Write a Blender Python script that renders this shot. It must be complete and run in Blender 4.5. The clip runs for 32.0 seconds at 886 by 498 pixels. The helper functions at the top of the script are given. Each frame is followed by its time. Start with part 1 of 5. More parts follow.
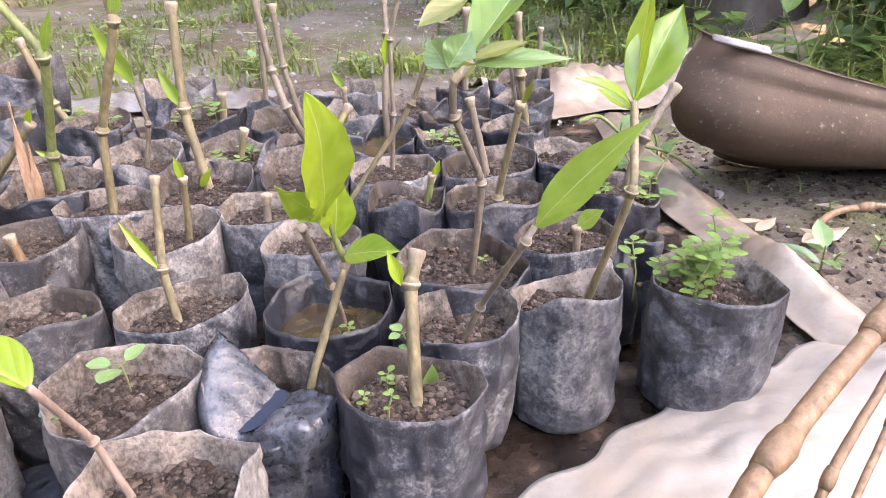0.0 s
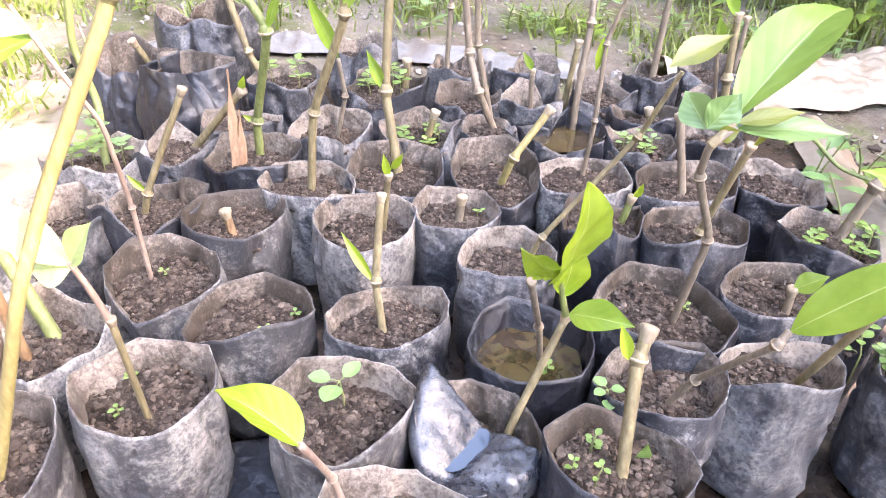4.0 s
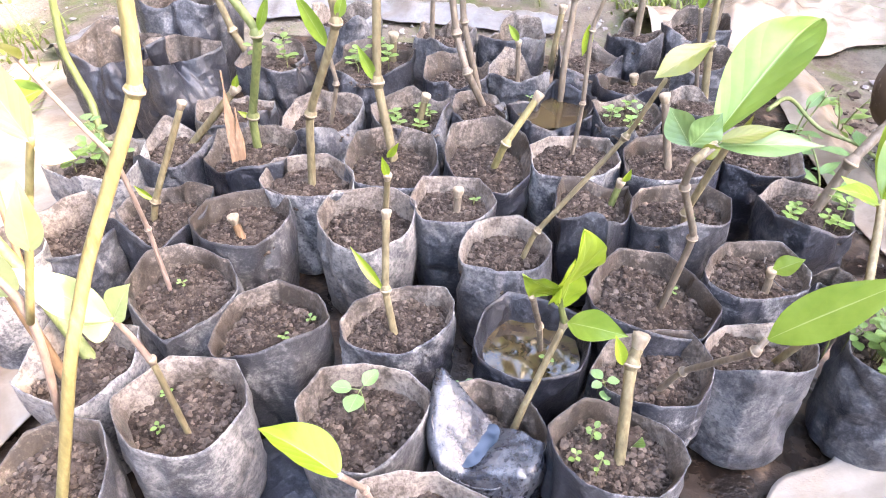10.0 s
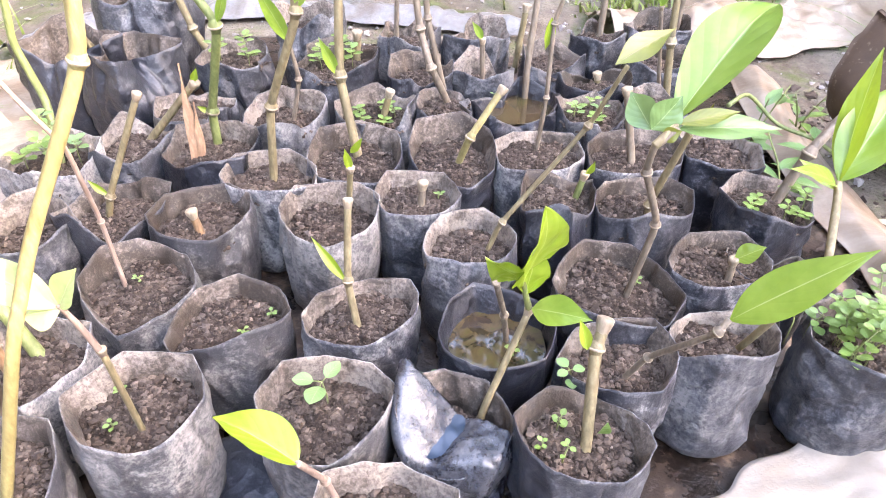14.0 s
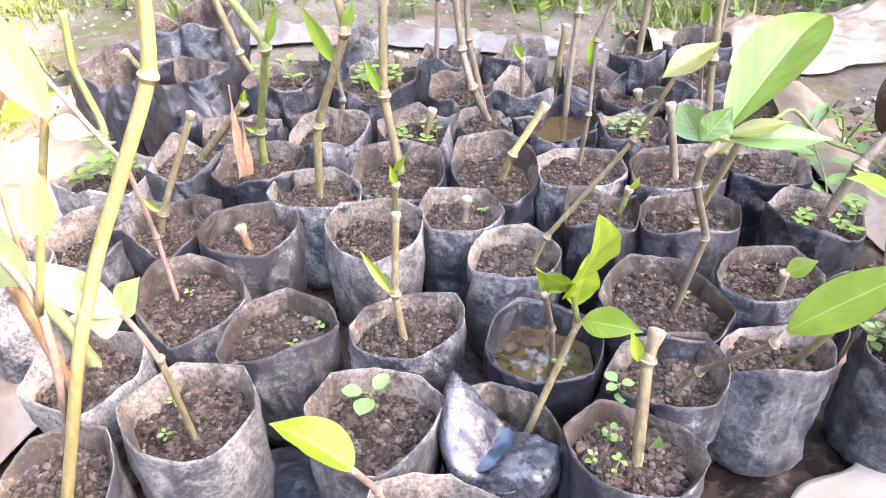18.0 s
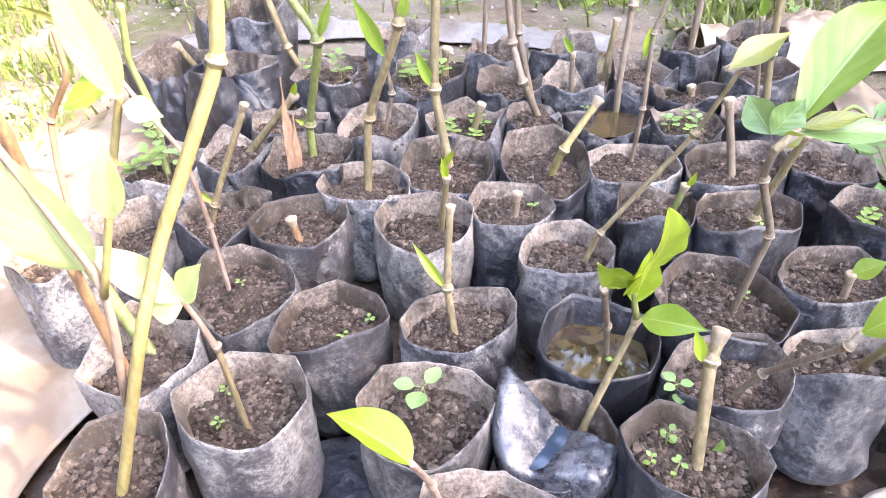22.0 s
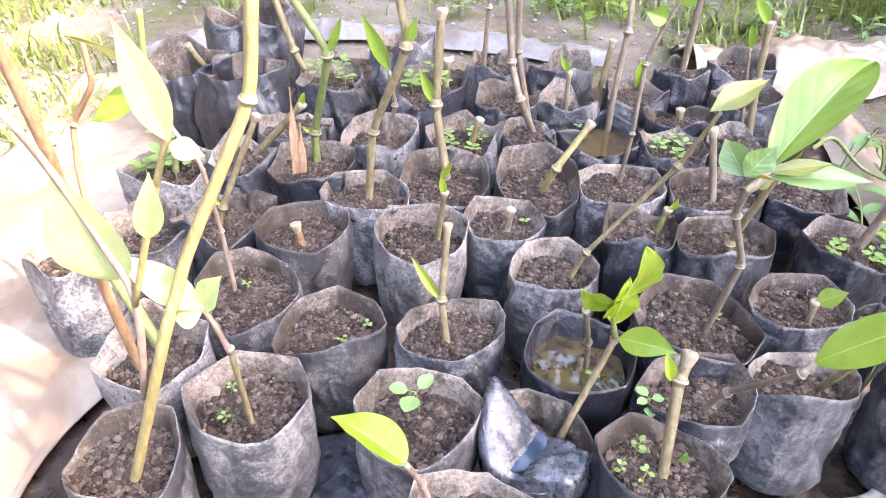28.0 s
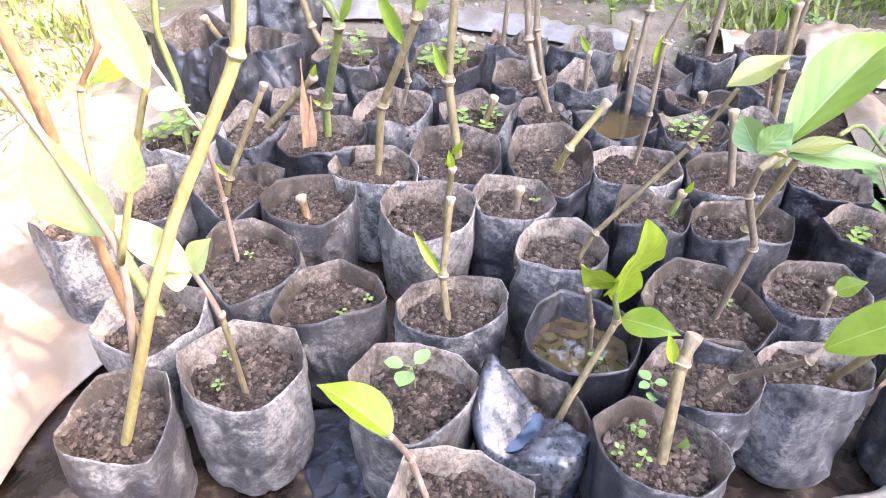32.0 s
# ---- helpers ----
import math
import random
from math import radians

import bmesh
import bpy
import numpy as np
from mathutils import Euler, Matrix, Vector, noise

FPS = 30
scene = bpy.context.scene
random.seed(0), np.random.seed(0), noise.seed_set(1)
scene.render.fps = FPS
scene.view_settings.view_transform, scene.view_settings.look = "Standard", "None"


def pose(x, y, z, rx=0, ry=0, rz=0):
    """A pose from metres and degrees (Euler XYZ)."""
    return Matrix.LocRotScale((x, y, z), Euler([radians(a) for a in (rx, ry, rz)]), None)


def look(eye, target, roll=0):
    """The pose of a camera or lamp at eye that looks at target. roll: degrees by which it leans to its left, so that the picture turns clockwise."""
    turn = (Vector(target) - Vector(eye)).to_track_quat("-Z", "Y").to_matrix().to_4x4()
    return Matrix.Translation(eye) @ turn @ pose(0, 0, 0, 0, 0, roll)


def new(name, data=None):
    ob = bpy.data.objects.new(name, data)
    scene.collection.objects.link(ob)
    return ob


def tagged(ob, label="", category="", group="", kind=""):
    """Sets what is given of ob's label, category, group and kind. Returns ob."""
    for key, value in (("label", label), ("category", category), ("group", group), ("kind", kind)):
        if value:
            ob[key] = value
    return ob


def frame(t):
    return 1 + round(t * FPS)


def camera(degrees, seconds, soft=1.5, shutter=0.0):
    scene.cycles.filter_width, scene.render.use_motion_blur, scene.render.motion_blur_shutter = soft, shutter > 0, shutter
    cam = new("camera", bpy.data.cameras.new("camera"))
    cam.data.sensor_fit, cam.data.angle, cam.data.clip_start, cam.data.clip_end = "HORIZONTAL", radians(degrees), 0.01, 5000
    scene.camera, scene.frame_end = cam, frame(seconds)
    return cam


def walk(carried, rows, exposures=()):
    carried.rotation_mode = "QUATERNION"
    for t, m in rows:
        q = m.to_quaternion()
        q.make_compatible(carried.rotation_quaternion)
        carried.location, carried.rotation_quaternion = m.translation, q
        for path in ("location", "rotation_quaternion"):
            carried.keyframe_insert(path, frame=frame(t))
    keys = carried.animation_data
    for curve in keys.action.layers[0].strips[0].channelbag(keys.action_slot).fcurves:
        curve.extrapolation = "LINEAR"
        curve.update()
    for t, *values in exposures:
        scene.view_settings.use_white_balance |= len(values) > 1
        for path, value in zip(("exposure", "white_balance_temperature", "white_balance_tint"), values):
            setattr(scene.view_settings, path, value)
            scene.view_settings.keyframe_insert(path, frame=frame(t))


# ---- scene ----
cam = camera(65.79, 32.0, soft=1.0)
PATH = [
    (0, (0.0100, 0.0012, 0.3947), (-0.0144, 0.8892, -0.0645), -1.17),
    (0.5, (-0.0068, 0.0084, 0.4184), (-0.0644, 0.8735, -0.0799), 1.57),
    (1, (-0.0207, 0.0130, 0.4356), (-0.0932, 0.8869, -0.0452), 1.31),
    (1.5, (-0.0309, 0.0138, 0.4441), (-0.1203, 0.8796, -0.0481), 1.35),
    (2, (-0.0382, 0.0169, 0.4504), (-0.1494, 0.8834, -0.0362), 1.83),
    (2.5, (-0.0503, 0.0253, 0.4587), (-0.1942, 0.8877, -0.0267), 1.93),
    (3, (-0.0607, 0.0323, 0.4677), (-0.2295, 0.8769, -0.0403), 2.33),
    (3.5, (-0.0755, 0.0399, 0.4656), (-0.2323, 0.8664, -0.0750), 3.78),
    (4, (-0.0780, 0.0411, 0.4632), (-0.2485, 0.8585, -0.0869), 1.90),
    (4.5, (-0.0797, 0.0393, 0.4609), (-0.2694, 0.8537, -0.0875), 0.61),
    (6.5, (-0.0875, 0.0605, 0.5058), (-0.2607, 0.8419, -0.0938), 0.53),
    (7, (-0.0891, 0.0583, 0.5276), (-0.2452, 0.8411, -0.0747), 0.41),
    (7.5, (-0.0914, 0.0538, 0.5337), (-0.2310, 0.8307, -0.0803), 0.18),
    (8, (-0.0914, 0.0511, 0.5384), (-0.2378, 0.8277, -0.0743), -0.18),
    (8.5, (-0.0903, 0.0497, 0.5425), (-0.2218, 0.8336, -0.0643), 0.90),
    (9, (-0.0929, 0.0480, 0.5465), (-0.2263, 0.8324, -0.0593), 1.11),
    (9.5, (-0.0939, 0.0474, 0.5458), (-0.2358, 0.8238, -0.0682), 0.37),
    (10, (-0.0931, 0.0484, 0.5371), (-0.2329, 0.8075, -0.0987), -0.33),
    (10.5, (-0.0935, 0.0496, 0.5270), (-0.2294, 0.8036, -0.1157), -0.08),
    (11, (-0.0960, 0.0491, 0.5272), (-0.2444, 0.8065, -0.1087), -0.70),
    (11.5, (-0.0975, 0.0476, 0.5287), (-0.2624, 0.8187, -0.0863), -1.14),
    (12, (-0.0966, 0.0465, 0.5260), (-0.2693, 0.8127, -0.0928), -1.63),
    (12.5, (-0.0966, 0.0473, 0.5214), (-0.2609, 0.8013, -0.1145), -1.67),
    (13, (-0.0999, 0.0465, 0.5180), (-0.2557, 0.7951, -0.1266), -1.16),
    (13.5, (-0.0965, 0.0472, 0.5169), (-0.2231, 0.8089, -0.1185), -0.12),
    (14, (-0.0870, 0.0444, 0.5184), (-0.1851, 0.8203, -0.1049), 1.14),
    (14.5, (-0.0910, 0.0440, 0.5173), (-0.1534, 0.8249, -0.1041), 2.87),
    (16.5, (-0.0892, 0.0355, 0.5178), (-0.1514, 0.8427, -0.0691), 2.52),
    (17, (-0.0892, 0.0349, 0.5164), (-0.1809, 0.8347, -0.0768), 1.36),
    (17.5, (-0.0948, 0.0348, 0.5176), (-0.2190, 0.8292, -0.0770), 0.30),
    (18, (-0.0970, 0.0346, 0.5143), (-0.2456, 0.8236, -0.0818), -1.06),
    (18.5, (-0.0964, 0.0350, 0.5115), (-0.2522, 0.8234, -0.0835), -1.26),
    (19, (-0.0975, 0.0348, 0.5109), (-0.2494, 0.8207, -0.0885), -1.56),
    (19.5, (-0.1001, 0.0331, 0.5102), (-0.2498, 0.8164, -0.0932), -1.66),
    (20, (-0.1035, 0.0351, 0.5067), (-0.2532, 0.8141, -0.1021), -1.39),
    (20.5, (-0.1068, 0.0368, 0.5067), (-0.2763, 0.8150, -0.0981), -1.84),
    (21, (-0.1113, 0.0377, 0.5069), (-0.3051, 0.8145, -0.0922), -2.18),
    (21.5, (-0.1121, 0.0378, 0.5069), (-0.3046, 0.8162, -0.0906), -1.95),
    (22, (-0.1134, 0.0348, 0.5065), (-0.3103, 0.8131, -0.0898), -2.18),
    (22.5, (-0.1149, 0.0337, 0.5077), (-0.3033, 0.8155, -0.0867), -2.01),
    (23, (-0.1115, 0.0332, 0.5126), (-0.3046, 0.8234, -0.0691), -1.51),
    (23.5, (-0.1087, 0.0338, 0.5257), (-0.2894, 0.8259, -0.0573), -0.25),
    (24, (-0.1097, 0.0303, 0.5295), (-0.2865, 0.7999, -0.0841), -0.42),
    (24.5, (-0.1174, 0.0341, 0.5357), (-0.2893, 0.7888, -0.0974), -0.07),
    (26.5, (-0.1202, 0.0265, 0.5178), (-0.2935, 0.7876, -0.1072), 0.19),
    (27, (-0.1207, 0.0247, 0.5341), (-0.3092, 0.7935, -0.0770), 0.97),
    (27.5, (-0.1187, 0.0182, 0.5448), (-0.2952, 0.7927, -0.0627), 1.59),
    (28, (-0.1142, 0.0126, 0.5476), (-0.2942, 0.7873, -0.0586), 1.00),
    (28.5, (-0.1112, 0.0116, 0.5444), (-0.2671, 0.7916, -0.0616), 1.21),
    (29, (-0.1123, 0.0088, 0.5425), (-0.2721, 0.7868, -0.0651), 0.73),
    (29.5, (-0.1134, 0.0096, 0.5375), (-0.2812, 0.7768, -0.0816), 0.38),
    (30, (-0.1169, 0.0085, 0.5335), (-0.2857, 0.7709, -0.0912), 0.44),
    (30.5, (-0.1150, 0.0081, 0.5357), (-0.2948, 0.7689, -0.0879), 0.67),
    (31, (-0.1023, 0.0144, 0.5324), (-0.2778, 0.7703, -0.0984), 1.45),
    (31.5, (-0.0970, 0.0184, 0.5317), (-0.2858, 0.7768, -0.0922), 1.70),
    (32, (-0.0963, 0.0198, 0.5295), (-0.3074, 0.7766, -0.0891), 1.21),
]
walk(cam, [(t, look(eye, target, roll)) for t, eye, target, roll in PATH], [(0.0, 4.4, 8900, 25), (1.0, 4.58, 8600, 24), (2.0, 4.66, 8500, 23), (4.0, 4.84, 8400, 22), (20.0, 4.82, 8250, 22), (27.0, 4.74, 8000, 22), (32.0, 4.74, 8000, 22)])

# ---- light ----
world = bpy.data.worlds.new("world")
scene.world = world
world.use_nodes = True
wn = world.node_tree
sky = wn.nodes.new("ShaderNodeTexSky")
sky.sky_type, sky.sun_disc = "NISHITA", False
SUN_DIR = Vector((1.1, -0.2, 1.0)).normalized()      # towards the sun: high on the right
sky.sun_elevation = math.asin(SUN_DIR.z)
sky.sun_rotation = math.atan2(SUN_DIR.x, SUN_DIR.y)
wn.links.new(sky.outputs[0], wn.nodes["Background"].inputs[0])
wn.nodes["Background"].inputs[1].default_value = 0.15
sun = new("sun", bpy.data.lights.new("sun", "SUN"))
sun.data.energy, sun.data.angle, sun.data.color = 1.05, radians(0.8), (1.0, 0.95, 0.88)
sun.matrix_world = look(SUN_DIR * 10, (0, 0, 0))

# ---- materials ----


def material(name, rough=0.7, metal=0.0, gloss=0.5):
    m = bpy.data.materials.new(name)
    m.use_nodes = True
    b = m.node_tree.nodes["Principled BSDF"]
    b.inputs["Roughness"].default_value = rough
    b.inputs["Metallic"].default_value = metal
    b.inputs["Specular IOR Level"].default_value = gloss
    return m, m.node_tree, b


def coords(nt, scale=1.0, space="Object"):
    """Texture coordinates, shifted object by object."""
    tc = nt.nodes.new("ShaderNodeTexCoord")
    oi = nt.nodes.new("ShaderNodeObjectInfo")
    mul = nt.nodes.new("ShaderNodeVectorMath")
    mul.operation = "MULTIPLY_ADD"
    nt.links.new(oi.outputs["Random"], mul.inputs[0])
    mul.inputs[1].default_value = (7.3, 3.1, 5.7)
    nt.links.new(tc.outputs[space], mul.inputs[2])
    return mul.outputs[0]


def tex_noise(nt, vec, scale, detail=4.0, rough=0.55, distort=0.0):
    n = nt.nodes.new("ShaderNodeTexNoise")
    n.inputs["Scale"].default_value = scale
    n.inputs["Detail"].default_value = detail
    n.inputs["Roughness"].default_value = rough
    n.inputs["Distortion"].default_value = distort
    nt.links.new(vec, n.inputs["Vector"])
    return n.outputs["Fac"]


def ramp(nt, fac, stops):
    r = nt.nodes.new("ShaderNodeValToRGB")
    while len(r.color_ramp.elements) < len(stops):
        r.color_ramp.elements.new(0.5)
    for e, (p, c) in zip(r.color_ramp.elements, stops):
        e.position = p
        e.color = (c, c, c, 1) if isinstance(c, float) else (*c, 1)
    nt.links.new(fac, r.inputs[0])
    return r.outputs[0]


def mix(nt, fac, a, b, blend="MIX"):
    m = nt.nodes.new("ShaderNodeMix")
    m.data_type, m.blend_type = "RGBA", blend
    for sock, v in ((m.inputs[0], fac), (m.inputs[6], a), (m.inputs[7], b)):
        if isinstance(v, (int, float)):
            sock.default_value = v
        elif isinstance(v, tuple):
            sock.default_value = (*v, 1)
        else:
            nt.links.new(v, sock)
    return m.outputs[2]


def bump(nt, bsdf, height, strength, distance):
    n = nt.nodes.new("ShaderNodeBump")
    n.inputs["Strength"].default_value = strength
    n.inputs["Distance"].default_value = distance
    nt.links.new(height, n.inputs["Height"])
    nt.links.new(n.outputs[0], bsdf.inputs["Normal"])


def film_material(name, dark, grey, dust, amount, rough, gloss=0.3, soft=1.0, relief=0.6):
    """Thin black plastic under wiped and dried mud: broad smears, fine specks, scratches. soft: width of the smears' edges."""
    m, nt, b = material(name, rough, gloss=gloss)
    v = coords(nt)
    big = tex_noise(nt, v, 15, 2, 0.5, 0.4)
    blot = tex_noise(nt, v, 42, 9, 0.7, 0.7)
    mott = tex_noise(nt, v, 260, 6, 0.75, 0.2)
    fine = tex_noise(nt, v, 700, 3, 0.7)
    def add(x, k, y):
        n = nt.nodes.new("ShaderNodeMath")
        n.operation = "MULTIPLY_ADD"
        nt.links.new(x, n.inputs[0])
        n.inputs[1].default_value = k
        if isinstance(y, float):
            n.inputs[2].default_value = y
        else:
            nt.links.new(y, n.inputs[2])
        return n.outputs[0]
    # the broad patches move the threshold of the smears, the smears that of the specks
    own = nt.nodes.new("ShaderNodeObjectInfo").outputs["Random"]
    thick = add(big, 0.45, add(blot, 0.70, add(mott, 0.75, add(own, 0.20, -0.55))))
    half = tuple(0.6 * q + 0.4 * w for q, w in zip(dark, grey))
    col = ramp(nt, thick, [(amount - 0.07 * soft, dark), (amount - 0.015 * soft, half), (amount + 0.03 * soft, grey), (amount + 0.15 * soft, dust)])
    col = mix(nt, ramp(nt, fine, [(0.62, 0.0), (0.72, 0.45)]), col, dust)
    col = mix(nt, ramp(nt, mott, [(0.36, 0.6), (0.47, 0.0)]), col, half)
    # scratches
    sc = nt.nodes.new("ShaderNodeMapping")
    sc.inputs["Rotation"].default_value = (0.9, 0.2, 0.4)
    sc.inputs["Scale"].default_value = (1.0, 1.0, 0.06)
    nt.links.new(v, sc.inputs[0])
    col = mix(nt, ramp(nt, tex_noise(nt, sc.outputs[0], 330, 2, 0.5), [(0.66, 0.0), (0.72, 0.35)]), col, grey)
    nt.links.new(col, b.inputs["Base Color"])
    nt.links.new(ramp(nt, thick, [(amount - 0.12, rough), (amount + 0.16, min(1.0, rough + 0.3))]), b.inputs["Roughness"])
    # crumpled facets at two sizes
    def facets(scale):
        n = nt.nodes.new("ShaderNodeTexVoronoi")
        n.inputs["Scale"].default_value = scale
        w = nt.nodes.new("ShaderNodeVectorMath")
        w.operation = "MULTIPLY_ADD"
        c = nt.nodes.new("ShaderNodeTexNoise")
        c.inputs["Scale"].default_value = scale * 0.6
        nt.links.new(v, c.inputs["Vector"])
        nt.links.new(c.outputs["Color"], w.inputs[0])
        w.inputs[1].default_value = (1.2 / scale,) * 3
        nt.links.new(v, w.inputs[2])
        nt.links.new(w.outputs[0], n.inputs["Vector"])
        return n.outputs["Distance"]
    bump(nt, b, mix(nt, 0.15, mix(nt, 0.3, facets(26), facets(80)), mott), relief, 0.011)
    return m


FILM = film_material("bag_film", (0.018, 0.020, 0.027), (0.108, 0.109, 0.113), (0.26, 0.251, 0.24), 0.51, 0.38, 0.55, 1.15)
FILM_DUSTY = film_material("bag_film_dusty", (0.030, 0.030, 0.034), (0.120, 0.117, 0.114), (0.25, 0.235, 0.219), 0.485, 0.42, 0.45, 1.4)
FILM_MID = film_material("bag_film_crumpled", (0.012, 0.0135, 0.019), (0.062, 0.064, 0.070), (0.17, 0.164, 0.158), 0.52, 0.36, 0.55, 1.5)
FILM_SHINY = film_material("bag_film_shiny", (0.014, 0.017, 0.025), (0.036, 0.041, 0.05), (0.09, 0.092, 0.098), 0.52, 0.2, 0.8, 1.0, 0.4)
FILM_DARK = film_material("bag_film_clean", (0.007, 0.008, 0.012), (0.022, 0.025, 0.033), (0.085, 0.084, 0.088), 0.56, 0.28, 0.6)
FILM_IN = film_material("bag_film_inside", (0.036, 0.028, 0.022), (0.105, 0.086, 0.072), (0.205, 0.175, 0.148), 0.48, 0.5, 0.3, 1.3)


def soil_material(name, a, b_, c):
    m, nt, b = material(name, 0.85, gloss=0.12)
    v = coords(nt)
    n1 = tex_noise(nt, v, 90, 6, 0.7)
    n2 = tex_noise(nt, v, 14, 3, 0.5)
    col = ramp(nt, n1, [(0.3, a), (0.52, b_), (0.75, c)])
    col = mix(nt, ramp(nt, n2, [(0.35, 0.0), (0.7, 0.55)]), col, tuple(x * 0.55 for x in b_))
    nt.links.new(col, b.inputs["Base Color"])
    bump(nt, b, n1, 1.0, 0.007)
    return m


# darker than the crumbs: shade in the cracks is put into this base colour
SOIL = soil_material("potting_soil", (0.008, 0.006, 0.005), (0.042, 0.031, 0.025), (0.14, 0.108, 0.089))
def clod_material(name):
    m, nt, b = material(name, 0.85, gloss=0.12)
    g_ = nt.nodes.new("ShaderNodeNewGeometry")
    col = ramp(nt, g_.outputs["Random Per Island"], [(0.0, (0.028, 0.020, 0.016)), (0.5, (0.066, 0.050, 0.040)), (0.93, (0.108, 0.084, 0.069)), (1.0, (0.16, 0.128, 0.106))])
    n1 = tex_noise(nt, coords(nt), 300, 4, 0.7)
    nt.links.new(mix(nt, ramp(nt, n1, [(0.35, 0.6), (0.6, 0.0)]), col, (0.03, 0.022, 0.018)), b.inputs["Base Color"])
    bump(nt, b, n1, 0.6, 0.002)
    return m


CLOD = clod_material("soil_crumbs")


def bark_material(name, a, b_, c, scale=1.0):
    m, nt, b = material(name, 0.62)
    v = coords(nt)
    st = nt.nodes.new("ShaderNodeMapping")
    st.inputs["Scale"].default_value = (1, 1, 0.25)
    nt.links.new(v, st.inputs[0])
    n1 = tex_noise(nt, st.outputs[0], 260 * scale, 5, 0.65)
    n2 = tex_noise(nt, v, 40 * scale, 3, 0.5)
    col = ramp(nt, n1, [(0.3, a), (0.55, b_), (0.78, c)])
    col = mix(nt, ramp(nt, n2, [(0.4, 0.0), (0.7, 0.6)]), col, a)
    nt.links.new(col, b.inputs["Base Color"])
    bump(nt, b, n1, 0.5, 0.0015)
    return m


BARK = bark_material("stem_bark", (0.092, 0.072, 0.037), (0.178, 0.143, 0.076), (0.275, 0.235, 0.145))
BARK_GREY = bark_material("stem_bark_grey", (0.083, 0.064, 0.045), (0.158, 0.124, 0.090), (0.247, 0.203, 0.158))
BARK_GREEN = bark_material("stem_green", (0.07, 0.09, 0.025), (0.14, 0.165, 0.055), (0.22, 0.24, 0.1))
BARK_YELLOW = bark_material("stem_yellow", (0.13, 0.105, 0.04), (0.22, 0.185, 0.075), (0.31, 0.27, 0.13))
BARK_PINK = bark_material("stem_reddish", (0.15, 0.10, 0.078), (0.235, 0.17, 0.132), (0.33, 0.265, 0.215))
BARK_BROWN = bark_material("stem_brown", (0.10, 0.06, 0.03), (0.22, 0.13, 0.07), (0.33, 0.21, 0.12))
COLLAR = bark_material("node_collar", (0.195, 0.150, 0.098), (0.315, 0.262, 0.188), (0.413, 0.360, 0.270))
CUT = bark_material("cut_wood", (0.150, 0.112, 0.075), (0.270, 0.217, 0.150), (0.413, 0.352, 0.262))
SPLIT = bark_material("split_wood", (0.21, 0.115, 0.065), (0.34, 0.205, 0.125), (0.45, 0.30, 0.19))


def leaf_material(name, a, b_, vein, glow):
    m, nt, b = material(name, 0.3)
    v = coords(nt)
    uv = nt.nodes.new("ShaderNodeTexCoord").outputs["UV"]
    n2 = tex_noise(nt, v, 60, 4, 0.6)
    col = mix(nt, ramp(nt, n2, [(0.3, 0.0), (0.7, 1.0)]), a, b_)
    sep = nt.nodes.new("ShaderNodeSeparateXYZ")
    nt.links.new(uv, sep.inputs[0])
    # side veins run forwards from the midrib
    def mth(op, x, y=0.0, z=0.0):
        n = nt.nodes.new("ShaderNodeMath")
        n.operation = op
        for s, q in zip(n.inputs, (x, y, z)):
            if isinstance(q, (int, float)):
                s.default_value = q
            else:
                nt.links.new(q, s)
        return n.outputs[0]
    off = mth("ABSOLUTE", mth("SUBTRACT", sep.outputs[0], 0.5))
    run = mth("MULTIPLY_ADD", sep.outputs[1], 6.0, mth("MULTIPLY", off, -4.5))
    side = mth("ABSOLUTE", mth("SUBTRACT", mth("FRACT", run), 0.5))
    rib = mth("MAXIMUM", mth("LESS_THAN", off, 0.014), mth("MULTIPLY", mth("SUBTRACT", 1.0, mth("MINIMUM", mth("DIVIDE", side, 0.05), 1.0)), 0.05))
    col = mix(nt, rib, col, vein)
    nt.links.new(col, b.inputs["Base Color"])
    # the blade swells between its veins
    hgt = mth("ADD", mth("SQRT", side), mth("MULTIPLY", n2, 0.5))
    bump(nt, b, hgt, 0.13, 0.0025)
    tr = nt.nodes.new("ShaderNodeBsdfTranslucent")
    nt.links.new(mix(nt, 0.5, col, tuple(min(1, 1.6 * x) for x in b_)), tr.inputs[0])
    sh = nt.nodes.new("ShaderNodeMixShader")
    sh.inputs[0].default_value = glow
    nt.links.new(b.outputs[0], sh.inputs[1])
    nt.links.new(tr.outputs[0], sh.inputs[2])
    nt.links.new(sh.outputs[0], nt.nodes["Material Output"].inputs[0])
    return m


LEAF = leaf_material("leaf_young", (0.105, 0.185, 0.022), (0.165, 0.255, 0.040), (0.26, 0.33, 0.12), 0.3)
LEAF_DEEP = leaf_material("leaf_green", (0.050, 0.105, 0.030), (0.085, 0.150, 0.048), (0.15, 0.22, 0.09), 0.2)
LEAF_LIME = leaf_material("leaf_lime", (0.15, 0.235, 0.018), (0.215, 0.30, 0.030), (0.28, 0.35, 0.1), 0.3)
# paler than the other leaves: the sun's glare is put into the colour
LEAF_SUNLIT = leaf_material("leaf_sunlit", (0.24, 0.30, 0.12), (0.32, 0.38, 0.17), (0.36, 0.4, 0.22), 0.3)
LEAF_MID = leaf_material("leaf_mid_green", (0.080, 0.150, 0.045), (0.120, 0.20, 0.07), (0.19, 0.27, 0.12), 0.25)
LEAF_BIG = leaf_material("leaf_broad", (0.085, 0.160, 0.020), (0.130, 0.215, 0.036), (0.24, 0.31, 0.11), 0.25)
